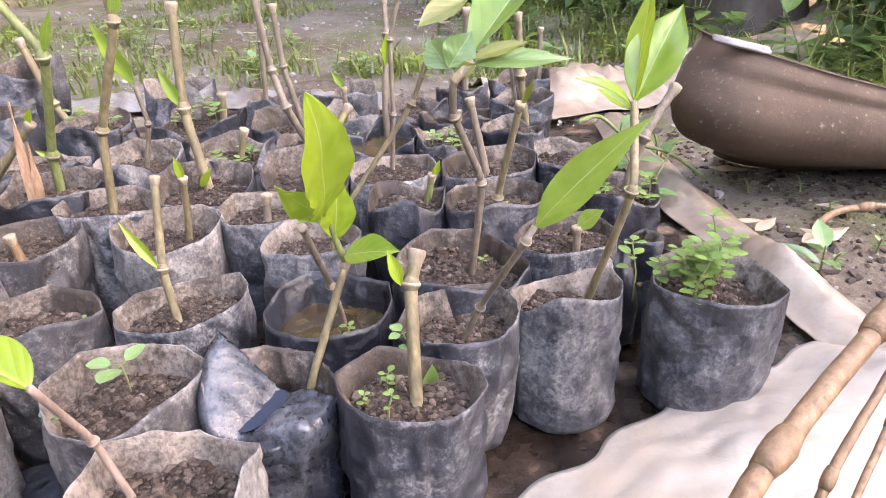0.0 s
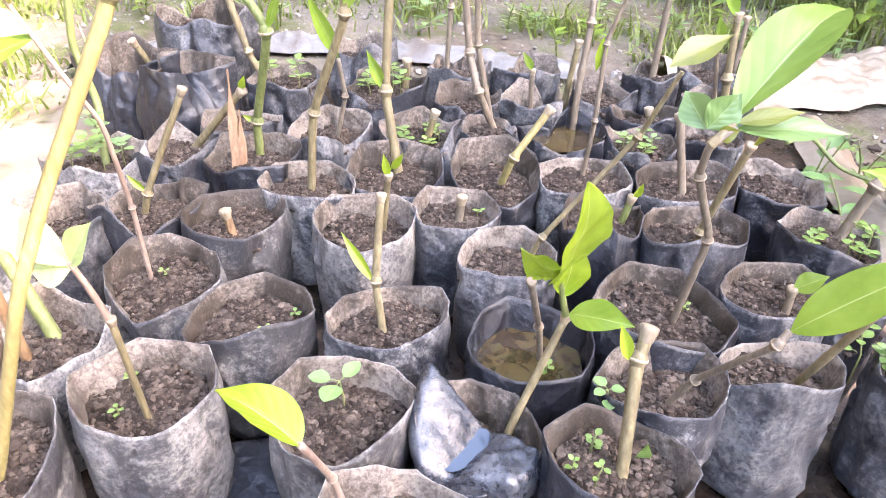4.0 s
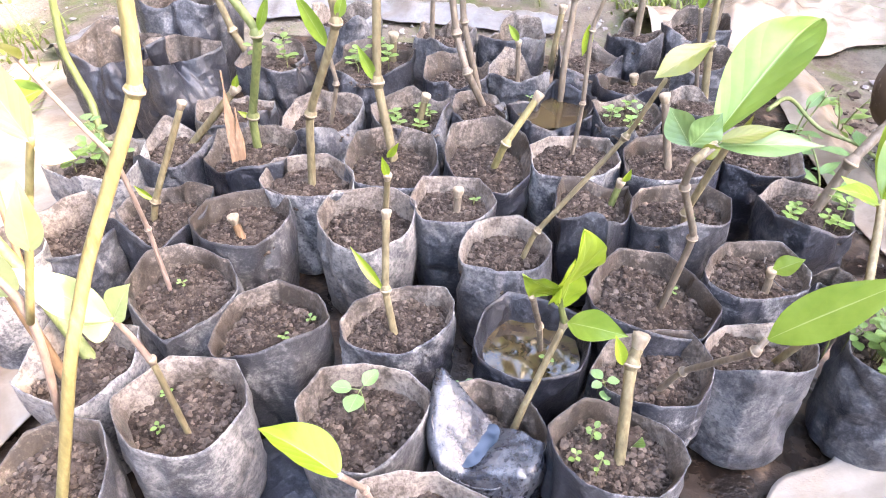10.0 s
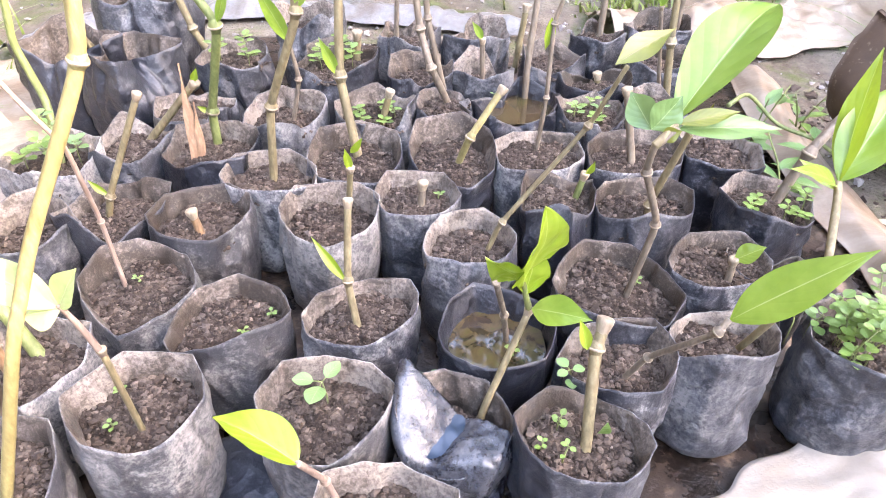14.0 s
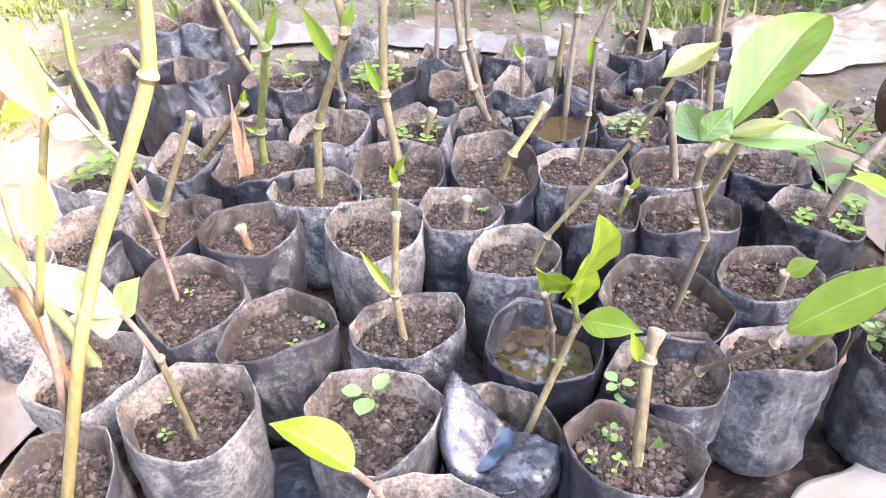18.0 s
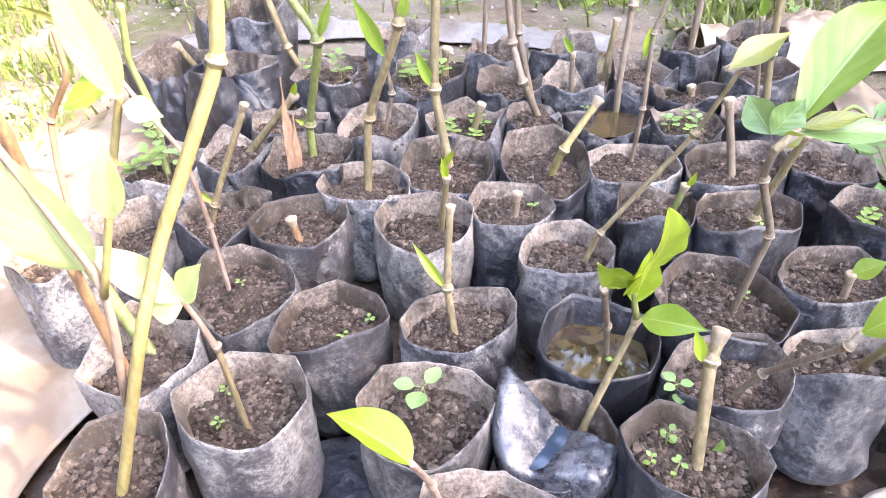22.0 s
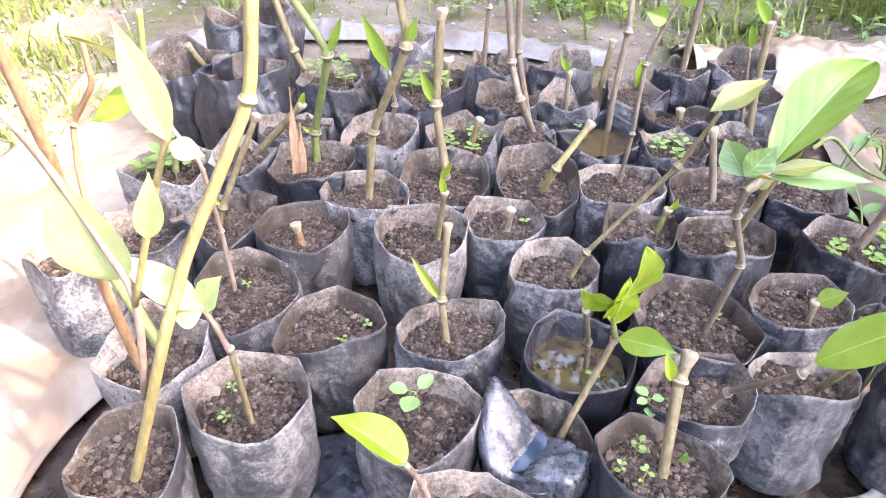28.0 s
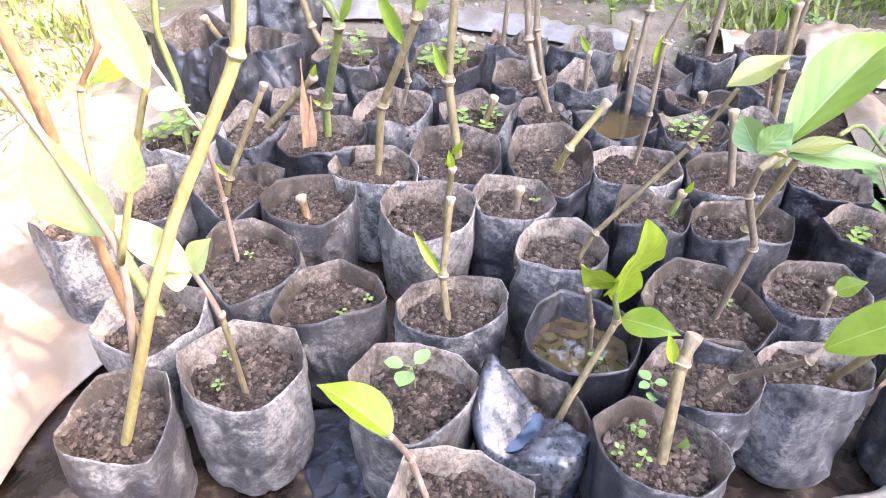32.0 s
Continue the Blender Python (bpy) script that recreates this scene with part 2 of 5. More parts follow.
LEAF_YELLOW = leaf_material("leaf_yellowing", (0.10, 0.12, 0.016), (0.145, 0.155, 0.028), (0.18, 0.14, 0.05), 0.25)
WEED = leaf_material("weed_leaf", (0.088, 0.163, 0.034), (0.136, 0.224, 0.061), (0.197, 0.279, 0.116), 0.2)
WEED_PALE = leaf_material("seedling_leaf", (0.10, 0.19, 0.065), (0.15, 0.25, 0.095), (0.2, 0.29, 0.14), 0.2)
GRASS = leaf_material("grass_blade", (0.085, 0.125, 0.025), (0.16, 0.21, 0.05), (0.2, 0.26, 0.08), 0.3)
DRY = leaf_material("dry_leaf", (0.3, 0.24, 0.16), (0.42, 0.36, 0.27), (0.2, 0.15, 0.1), 0.1)

# trodden earth
GROUND, nt, b = material("trodden_earth", 0.9, gloss=0.15)
v = nt.nodes.new("ShaderNodeTexCoord").outputs["Object"]
n1, n2, n3 = tex_noise(nt, v, 2.2, 5, 0.6), tex_noise(nt, v, 35, 6, 0.7), tex_noise(nt, v, 160, 4, 0.6)
col = ramp(nt, n2, [(0.3, (0.080, 0.060, 0.046)), (0.55, (0.145, 0.113, 0.086)), (0.8, (0.235, 0.195, 0.158))])
moss = tex_noise(nt, v, 5.5, 6, 0.7, 0.6)
far = nt.nodes.new("ShaderNodeSeparateXYZ")
nt.links.new(v, far.inputs[0])
open_ground = ramp(nt, far.outputs[1], [(0.0, 0.0), (1.0, 1.0)])
col = mix(nt, mix(nt, 1.0, ramp(nt, n1, [(0.40, 0.0), (0.58, 0.7)]), open_ground, "MULTIPLY"), col, (0.205, 0.19, 0.165))
col = mix(nt, mix(nt, 1.0, ramp(nt, moss, [(0.5, 0.0), (0.62, 0.75)]), open_ground, "MULTIPLY"), col, (0.085, 0.115, 0.035))
col = mix(nt, ramp(nt, n3, [(0.58, 0.0), (0.7, 0.6)]), col, (0.09, 0.072, 0.055))
nt.links.new(col, b.inputs["Base Color"])
bump(nt, b, mix(nt, 0.4, n2, n3), 1.0, 0.018)

# pale plastic sheet with mud
SHEET, nt, b = material("muddy_plastic_sheet", 0.42)
v = nt.nodes.new("ShaderNodeTexCoord").outputs["Object"]
n1, n2, n3 = tex_noise(nt, v, 7, 5, 0.6, 0.8), tex_noise(nt, v, 40, 5, 0.65), tex_noise(nt, v, 200, 3, 0.6)
col = mix(nt, ramp(nt, n2, [(0.35, 0.0), (0.75, 0.7)]), (0.28, 0.238, 0.19), (0.19, 0.145, 0.104))
col = mix(nt, ramp(nt, n1, [(0.40, 0.0), (0.6, 0.85)]), col, (0.15, 0.102, 0.066))
nt.links.new(col, b.inputs["Base Color"])
bump(nt, b, mix(nt, 0.3, n1, n2), 0.4, 0.012)

# cleaner, whitish sheet
SHEET_WHITE, nt, b = material("whitish_plastic_sheet", 0.38)
v = nt.nodes.new("ShaderNodeTexCoord").outputs["Object"]
n1, n2 = tex_noise(nt, v, 9, 5, 0.6, 0.8), tex_noise(nt, v, 45, 5, 0.65)
col = mix(nt, ramp(nt, n2, [(0.35, 0.0), (0.75, 0.7)]), (0.265, 0.245, 0.215), (0.18, 0.158, 0.135))
nt.links.new(mix(nt, ramp(nt, n1, [(0.5, 0.0), (0.7, 0.8)]), col, (0.27, 0.22, 0.175)), b.inputs["Base Color"])
bump(nt, b, mix(nt, 0.3, n1, n2), 0.4, 0.012)

# cloudy greyish sheet
SHEET_GREY, nt, b = material("cloudy_plastic_sheet", 0.4)
v = nt.nodes.new("ShaderNodeTexCoord").outputs["Object"]
n1, n2 = tex_noise(nt, v, 11, 5, 0.6, 0.8), tex_noise(nt, v, 50, 5, 0.65)
col = mix(nt, ramp(nt, n2, [(0.35, 0.0), (0.7, 0.8)]), (0.15, 0.15, 0.148), (0.085, 0.08, 0.075))
nt.links.new(mix(nt, ramp(nt, n1, [(0.45, 0.0), (0.65, 0.8)]), col, (0.1, 0.08, 0.062)), b.inputs["Base Color"])
bump(nt, b, mix(nt, 0.3, n1, n2), 0.6, 0.014)

# wet mud under and between the bags
MUD, nt, b = material("wet_mud", 0.35, gloss=0.3)
v = nt.nodes.new("ShaderNodeTexCoord").outputs["Object"]
n1, n2 = tex_noise(nt, v, 18, 5, 0.6), tex_noise(nt, v, 110, 4, 0.65)
nt.links.new(ramp(nt, n1, [(0.38, (0.006, 0.004, 0.003)), (0.54, (0.026, 0.017, 0.012)), (0.66, (0.16, 0.108, 0.073))]), b.inputs["Base Color"])
nt.links.new(ramp(nt, n1, [(0.4, 0.15), (0.6, 0.6)]), b.inputs["Roughness"])
bump(nt, b, mix(nt, 0.4, n1, n2), 0.6, 0.008)

WATER, nt, b = material("muddy_water", 0.03)
b.inputs["Base Color"].default_value = (0.16, 0.12, 0.05, 1)
b.inputs["Specular IOR Level"].default_value = 0.6
v = coords(nt)
n1 = tex_noise(nt, v, 60, 3, 0.6, 1.0)
nt.links.new(ramp(nt, n1, [(0.38, (0.022, 0.014, 0.008)), (0.58, (0.05, 0.036, 0.017)), (0.72, (0.04, 0.040, 0.012))]), b.inputs["Base Color"])

# the blue base colour stands in for part of the reflected sky
PUDDLE, nt, b = material("sky_blue_water_on_film", 0.04, gloss=0.6)
b.inputs["Base Color"].default_value = (0.014, 0.024, 0.042, 1)

CLAY, nt, b = material("dusty_brown_plastic", 0.72, gloss=0.3)
v = coords(nt)
n1, n2 = tex_noise(nt, v, 9, 5, 0.6), tex_noise(nt, v, 120, 5, 0.7)
col = ramp(nt, n1, [(0.35, (0.044, 0.027, 0.017)), (0.65, (0.080, 0.051, 0.032))])
col = mix(nt, ramp(nt, n2, [(0.6, 0.0), (0.75, 0.5)]), col, (0.34, 0.28, 0.22))
nt.links.new(col, b.inputs["Base Color"])
bump(nt, b, n2, 0.25, 0.003)

PLASTER, nt, b = material("plastered_wall", 0.9)
v = coords(nt)
nt.links.new(ramp(nt, tex_noise(nt, v, 3, 6, 0.65), [(0.3, (0.42, 0.4, 0.36)), (0.7, (0.62, 0.6, 0.56))]), b.inputs["Base Color"])
# dark surface of the added roof and walls, so little light bounces back
BLOCKER, nt, b = material("dark_light_blocker", 0.9)
v = coords(nt)
nt.links.new(ramp(nt, tex_noise(nt, v, 6, 6, 0.65), [(0.3, (0.03, 0.024, 0.018)), (0.7, (0.085, 0.065, 0.048))]), b.inputs["Base Color"])
STONE, nt, b = material("grey_stone", 0.85)
v = coords(nt)
n1 = tex_noise(nt, v, 30, 6, 0.65)
nt.links.new(ramp(nt, n1, [(0.3, (0.15, 0.13, 0.12)), (0.7, (0.34, 0.32, 0.3))]), b.inputs["Base Color"])
bump(nt, b, n1, 0.5, 0.01)
TRUNK = bark_material("tree_bark", (0.022, 0.018, 0.014), (0.05, 0.041, 0.033), (0.09, 0.075, 0.062), 0.12)

# ---- building helpers ----


def part(name, bm, mats, parent=None, label="", smooth=True):
    """One mesh object out of a bmesh."""
    me = bpy.data.meshes.new(name)
    bm.to_mesh(me)
    bm.free()
    return part_mesh(name, me, mats, parent, label, smooth)


def part_mesh(name, me, mats, parent=None, label="", smooth=True):
    for m in mats if isinstance(mats, (list, tuple)) else [mats]:
        me.materials.append(m)
    if smooth:
        me.polygons.foreach_set("use_smooth", [True] * len(me.polygons))
    ob = new(name, me)
    if parent is not None:
        ob.parent = parent
    return tagged(ob, label)


def grid_faces(rows, cols, wrap):
    f = []
    for i in range(rows - 1):
        for j in range(cols if wrap else cols - 1):
            k = (j + 1) % cols
            f.append((i * cols + j, i * cols + k, (i + 1) * cols + k, (i + 1) * cols + j))
    return f


def thing(name, at, label, category, group="", kind=""):
    e = new(name)
    e.empty_display_size = 0.02
    e.location = at
    return tagged(e, label, category, group, kind)


def nz(x, y, z):
    return noise.noise(Vector((x, y, z)))


_b = bmesh.new()
bmesh.ops.create_icosphere(_b, subdivisions=1, radius=1)
LUMP_V = np.array([v.co[:] for v in _b.verts])
LUMP_F = np.array([[v.index for v in f.verts] for f in _b.faces])
_b.free()


def lumps_mesh(name, bits, seed, flat=0.75):
    """Many small uneven lumps, given as x, y, z, radius."""
    g = np.random.default_rng(seed)
    bits = np.array(bits)
    n = len(bits)
    v = LUMP_V[None] * g.uniform(0.55, 1.3, (n, len(LUMP_V), 1)) * g.uniform((0.7, 0.7, 0.5), (1.2, 1.2, flat + 0.15), (n, 3))[:, None]
    v = v * bits[:, None, 3:4] + bits[:, None, :3]
    f = (LUMP_F[None] + (np.arange(n) * len(LUMP_V))[:, None, None]).reshape(-1, 3)
    me = bpy.data.meshes.new(name)
    me.from_pydata(v.reshape(-1, 3).tolist(), [], f.tolist())
    return me


# ---- nursery bags ----
BAGS = {}
N_AROUND = 108


def rim_shape(seed, square, turn):
    """Outline of the open rim: a rounded polygon with corners where the film is creased. Gives radius and nearness to a corner."""
    rr = random.Random(seed)
    k = rr.choice((4, 5, 5, 6, 6))
    cs = sorted(turn + (i + rr.uniform(-0.28, 0.28)) * 2 * math.pi / k for i in range(k))
    amps = [(m, rr.uniform(0.4, 1) * q, rr.uniform(0, 6.28)) for m, q in ((2, 0.05), (3, 0.03))]
    def f(a):
        gap = [((a - c + math.pi) % (2 * math.pi)) - math.pi for c in cs]
        lo = max((g for g in gap if g <= 0), default=max(gap) - 2 * math.pi)
        hi = min((g for g in gap if g > 0), default=min(gap) + 2 * math.pi)
        mid, half = (lo + hi) / 2, (hi - lo) / 2
        poly = math.cos(half) / math.cos(min(abs(mid), half)) if half < 1.4 else 0.9
        near = max(0.0, 1 - min(abs(lo), abs(hi)) / 0.3)
        r = 0.36 + 0.64 * (poly / (0.5 + 0.5 * math.cos(half))) + sum(q * math.cos(m * a + p) for m, q, p in amps)
        return r * (1 + square * math.cos(4 * (a - turn))), near
    return f


def nursery_bag(key, x, y, d, h=0.115, soil=0.022, seed=1, square=0.03, turn=0.6, dip=0.0, dip_at=-1.57,
                lean=(0.0, 0.0), film=None, wet=False, label="", flare=0.0, ragged=1.6, low=0.78, corners=None, crumple=1.0, flops=()):
    """A filled polythene bag: crinkled wall, uneven open rim, dusty inside, soil. dip: how far the rim sags towards dip_at."""
    film = film or FILM
    root = thing("nursery_bag", (x, y, 0), label or "dusty black plastic nursery bag filled with dark soil", "plant pot", "nursery bags")
    f = rim_shape(seed, square, turn)
    R = d / 2
    s = seed * 3.17
    if corners:
        cs = sorted((radians(q) % (2 * math.pi), r_, z_) for q, r_, z_ in corners)
        def at(a):
            """Radius factor, rise and nearness to a corner, between the creases of the rim."""
            a %= 2 * math.pi
            for k in range(len(cs)):
                lo, hi = cs[k - 1], cs[k]
                gap = (hi[0] - lo[0]) % (2 * math.pi)
                u = (a - lo[0]) % (2 * math.pi)
                if u <= gap:
                    t = u / max(gap, 1e-6)
                    # the straight chord between two creases, a little bellied
                    x0, y0, x1, y1 = lo[1], 0.0, hi[1] * math.cos(gap), hi[1] * math.sin(gap)
                    den = math.sin(u) * (x1 - x0) - math.cos(u) * (y1 - y0)
                    chord = (y0 * (x1 - x0) - x0 * (y1 - y0)) / den if abs(den) > 1e-6 else lo[1]
                    arc = lo[1] + (hi[1] - lo[1]) * t
                    e = t * t * (3 - 2 * t)
                    return 0.66 * chord + 0.34 * arc if gap < 2.2 else arc, lo[2] + (hi[2] - lo[2]) * (0.5 * t + 0.5 * e), max(0.0, 1 - min(u, gap - u) / 0.25)
            return 1.0, 0.0, 0.0
        def f(a):
            return at(a)[0], at(a)[2]
    def rim_z(a):
        if corners:
            return h + at(a)[1] + 0.001 * at(a)[2] ** 2 + 0.0008 * nz(math.cos(a) * 6, math.sin(a) * 6 + s, 3.3)
        sag = dip * max(0.0, math.cos(a - dip_at)) ** 2
        return h + ragged * (0.012 * nz(math.cos(a) * 1.1 + s, math.sin(a) * 1.1, s) + 0.0007 * nz(math.cos(a) * 6, math.sin(a) * 6 + s, 3.3) + 0.0015 * f(a)[1] ** 2) - sag
    def wall(a, u):
        """Place of the uncreased wall at angle a, u from 0 at the ground to 1 at the rim."""
        r0, near = f(a)
        belly = low + (1.0 - low) * min(1, (u / 0.7)) ** 0.8 + 0.035 * math.sin(min(1, u) * math.pi) + flare * max(0, u - 0.6) - 0.09 * max(0.0, 1 - u / 0.07) ** 2
        shape = 1 + (r0 - 1) * (0.2 + 0.8 * u)
        ca, sa = math.cos(a), math.sin(a)
        r = R * belly * shape + 0.0022 * nz(ca * 1.6 + s, sa * 1.6, u * 2 + s) * (0.4 if corners else 1.0) + 0.0015
        drop = 0.0
        for deg, spread, push, fall in flops:
            g_ = max(0.0, 1 - abs((a - radians(deg) + math.pi) % (2 * math.pi) - math.pi) / radians(spread))
            g_ = g_ * g_ * (3 - 2 * g_) * max(0.0, (u - 0.45) / 0.55) ** 1.6
            r -= push * g_
            drop += fall * g_
        return (r * ca + lean[0] * u, r * sa + lean[1] * u, u * rim_z(a) - drop)
    rf = random.Random(seed * 7 + 1)
    folds = [(rf.uniform(0, 6.283), rf.uniform(0.1, 0.95) * h, radians(rf.gauss(90, 22) if rf.random() < 0.65 else rf.uniform(0, 180)),
              rf.uniform(0.004, 0.015), rf.uniform(0.0014, 0.0045) * rf.choice((1, 1, 1, -0.6)), rf.uniform(0.02, 0.06)) for _ in range(int(34 * crumple))]
    folds += [(turn, 0.5 * h, radians(90), 0.006, -0.0018, 0.2), (turn + math.pi, 0.5 * h, radians(90), 0.006, -0.0018, 0.2)]
    def creased(us_):
        """The wall with its sharp folds, ring by ring: x, y, z and the way outwards."""
        aa = np.array(angles)[None, :]
        p = np.array([[wall(a, u) for a in angles] for u in us_])
        zz, uu = p[..., 2], np.array(us_)[:, None]
        d_ = np.zeros(zz.shape)
        for a0, z0, th, w_, amp, ln in folds:
            q = ((aa - a0 + math.pi) % (2 * math.pi) - math.pi) * R
            off = np.abs(-q * math.sin(th) + (zz - z0) * math.cos(th))
            along = np.abs(q * math.cos(th) + (zz - z0) * math.sin(th))
            d_ -= amp * np.clip(1 - off / w_, 0, 1) * np.clip(1.3 - along / ln, 0, 1)
        d_ *= np.where(uu > 0.9, 1 - 0.7 * (uu - 0.9) / 0.1, 1.0) * crumple ** 0.5
        fine = np.array([[nz(math.cos(a) * 7 + s, math.sin(a) * 7, u * 11) for a in angles] for u in us_])
        d_ += 0.0009 * fine * np.where(uu > 0.9, 0.4, 1.0)
        p[..., 0] += d_ * np.cos(aa)
        p[..., 1] += d_ * np.sin(aa)
        return p
    def inset(u):
        """The inner face: thin at the rim, caked with soil further down."""
        return 0.0007 + 0.0075 * min(1.0, max(0.0, (0.99 - u) / 0.2)) ** 0.8
    def soil_z(px, py, q):
        return zs + 0.006 * nz(px * 25 + s, py * 25, s) + 0.005 * nz(px * 80, py * 80, s) + 0.004 * (1 - q) - 0.004 * q * q
    us = [0, 0.02, 0.05, 0.09, 0.14, 0.19, 0.24, 0.29, 0.34, 0.39, 0.44, 0.49, 0.54, 0.59, 0.64, 0.69, 0.74, 0.79, 0.84, 0.89, 0.93, 0.965, 1.0]
    inner = (1.0, 0.965, 0.91, 0.85, 0.76, 0.66, 0.52, 0.36)
    angles = [2 * math.pi * i / N_AROUND for i in range(N_AROUND)]
    n_out = len(us)
    zs = h - soil
    both = creased(us + list(inner))
    for i, u in enumerate(inner):
        ring = both[n_out + i]
        ln = np.hypot(ring[:, 0], ring[:, 1])
        ring[:, :2] *= (np.maximum(0.0, ln - inset(u)) / ln)[:, None]
    verts = both.reshape(-1, 3).tolist()
    faces = grid_faces(n_out + 8, N_AROUND, True)
    me = bpy.data.meshes.new("film")
    me.from_pydata(verts, [], faces)
    wallob = part_mesh("film", me, [film, FILM_DARK if wet else FILM_IN], root)
    for p in me.polygons:
        p.material_index = 1 if p.index >= n_out * N_AROUND else 0
    # soil fills the bag up to its level
    rings, verts = 34, []
    for i in range(rings):
        q = 1 - i / (rings - 1)
        for a in angles:
            ua = zs / rim_z(a)
            px, py, _ = wall(a, min(ua, 0.98))
            kk = (math.hypot(px, py) - inset(min(ua, 0.98)) + 0.001) / math.hypot(px, py) * q
            px, py = px * kk + lean[0] * ua * (1 - q), py * kk + lean[1] * ua * (1 - q)
            if wet:
                zz = zs
            else:
                zz = zs + 0.006 * nz(px * 25 + s, py * 25, s) + 0.005 * nz(px * 80, py * 80, s) + 0.0035 * abs(nz(px * 170, py * 170, s)) + 0.002 * nz(px * 400, py * 400, s) + 0.004 * (1 - q) - 0.004 * q * q
            verts.append((px, py, zz))
    me = bpy.data.meshes.new("soil")
    me.from_pydata(verts, [], grid_faces(rings, N_AROUND, True))
    part_mesh("water" if wet else "soil", me, WATER if wet else SOIL, root, "muddy standing water" if wet else "")
    if not wet:
        rr = random.Random(seed + 50)
        bits = []
        for _ in range(1250):
            a, q = rr.uniform(0, 6.283), math.sqrt(rr.uniform(0, 0.78))
            px, py, _ = wall(a, 0.8)
            px, py = px * q, py * q
            zz = zs + 0.006 * nz(px * 25 + s, py * 25, s) + 0.005 * nz(px * 80, py * 80, s) + 0.004 * (1 - q) - 0.004 * q * q
            size = rr.choice((0.0005, 0.0006, 0.0007, 0.0008, 0.0009, 0.0010, 0.0011, 0.0013, 0.0015, 0.0017, 0.0018, 0.0020, 0.0024, 0.0029, 0.0038))
            bits.append((px, py, zz + 0.1 * size, size))
        ob = part_mesh("loose_soil", lumps_mesh("loose_soil", bits, seed), CLOD, root, smooth=False)
        tagged(ob, kind="stuff")
    BAGS[key] = (x, y, R, zs, soil_z, wet)
    return root


# ---- plants ----


def spline(points, n):
    """Points along a smooth line through the given ones."""
    p = [Vector(q) for q in points]
    if len(p) == 2:
        return [p[0].lerp(p[1], i / n) for i in range(n + 1)]
    p = [2 * p[0] - p[1]] + p + [2 * p[-1] - p[-2]]
    out = []
    seg = len(p) - 3
    for k in range(seg):
        a, b_, c, d = p[k:k + 4]
        m = max(2, n // seg)
        for i in range(m + (k == seg - 1)):
            t = i / m
            out.append(0.5 * ((2 * b_) + (c - a) * t + (2 * a - 5 * b_ + 4 * c - d) * t * t + (3 * b_ - a - 3 * c + d) * t ** 3))
    return out


def jointed(points, n):
    """Straight lengths between the joints, only just rounded where they meet."""
    out = []
    for a, b_ in zip(points, points[1:]):
        out += [a.lerp(b_, i / n) for i in range(n)]
    out.append(points[-1])
    for _ in range(2):
        out = [out[0]] + [(p + 2 * q + r) / 4 for p, q, r in zip(out, out[1:], out[2:])] + [out[-1]]
    return out


def tube_mesh(name, line, r0, r1, swell=(), sides=12, rough=0.06):
    """A round stem along a line, tapered, swollen at the nodes (fractions of its length)."""
    verts = []
    n = len(line)
    side = Vector((1, 0, 0))
    for i, p in enumerate(line):
        t = (line[min(i + 1, n - 1)] - line[max(i - 1, 0)]).normalized()
        side = (side - t * side.dot(t)).normalized()
        up = t.cross(side)
        u = i / (n - 1)
        r = r0 + (r1 - r0) * u
        for s in swell:
            r *= 1 + 0.38 * math.exp(-((u - s) * n / 1.6) ** 2)
        for j in range(sides):
            a = 2 * math.pi * j / sides
            q = r * (1 + rough * nz(p.x * 90 + math.cos(a), p.y * 90 + math.sin(a), p.z * 90))
            verts.append(p + (side * math.cos(a) + up * math.sin(a)) * q)
    verts += [line[0], line[-1]]
    faces = grid_faces(n, sides, True)
    for j in range(sides):
        k = (j + 1) % sides
        faces.append((n * sides, k, j))
        faces.append((n * sides + 1, (n - 1) * sides + j, (n - 1) * sides + k))
    me = bpy.data.meshes.new(name)
    me.from_pydata([tuple(v) for v in verts], [], faces)
    return me


def blade_mesh(name, base, tip, width, facing=(0, 0, 1), fold=0.25, droop=0.1, wave=0.04, shape=0.45, seed=1, rows=16, cols=8, curl=0.0, blunt=1.0, torn=0.0, hook=0.0):
    """A leaf blade from base to tip: widest at shape, folded up along the midrib, tip bent down by droop, wavy edge."""
    base, tip = Vector(base), Vector(tip)
    ax = tip - base
    ln = ax.length
    ax.normalize()
    nrm = Vector(facing)
    nrm = (nrm - ax * nrm.dot(ax)).normalized()
    side = ax.cross(nrm)
    verts, uvs = [], []
    for i in range(rows + 1):
        u = i / rows
        p = math.log(0.5) / math.log(shape)
        w = math.sin(math.pi * u ** p) ** blunt * (1 - 0.35 * u ** 5) if 0 < u < 1 else 0.0
        w = max(w, 0.02) * width / 2
        for j in range(cols + 1):
            v_ = j / cols * 2 - 1
            # torn: bitten, wavy edges in the lower half; hook: the tip bends over
            tw = 1 + torn * nz(u * 11, 3 if v_ < 0 else 9, seed) * max(0.0, 1 - u / 0.6)
            lift = fold * abs(v_) * w - curl * v_ * v_ * w
            edge = wave * width * nz(u * 5 + seed, v_ * 1.3, seed * 1.7) * (0.3 + abs(v_))
            bend = -droop * ln * u * u + droop * ln * u * 0.5
            q = base + ax * (ln * u) + side * (v_ * w * tw * (1 - 0.12 * fold)) + nrm * (lift + edge + bend - hook * ln * max(0.0, u - 0.7) ** 2 * 4)
            verts.append(tuple(q))
            uvs.append((j / cols, u))
    me = bpy.data.meshes.new(name)
    faces = grid_faces(rows + 1, cols + 1, False)
    me.from_pydata(verts, [], faces)
    layer = me.uv_layers.new(name="UVMap")
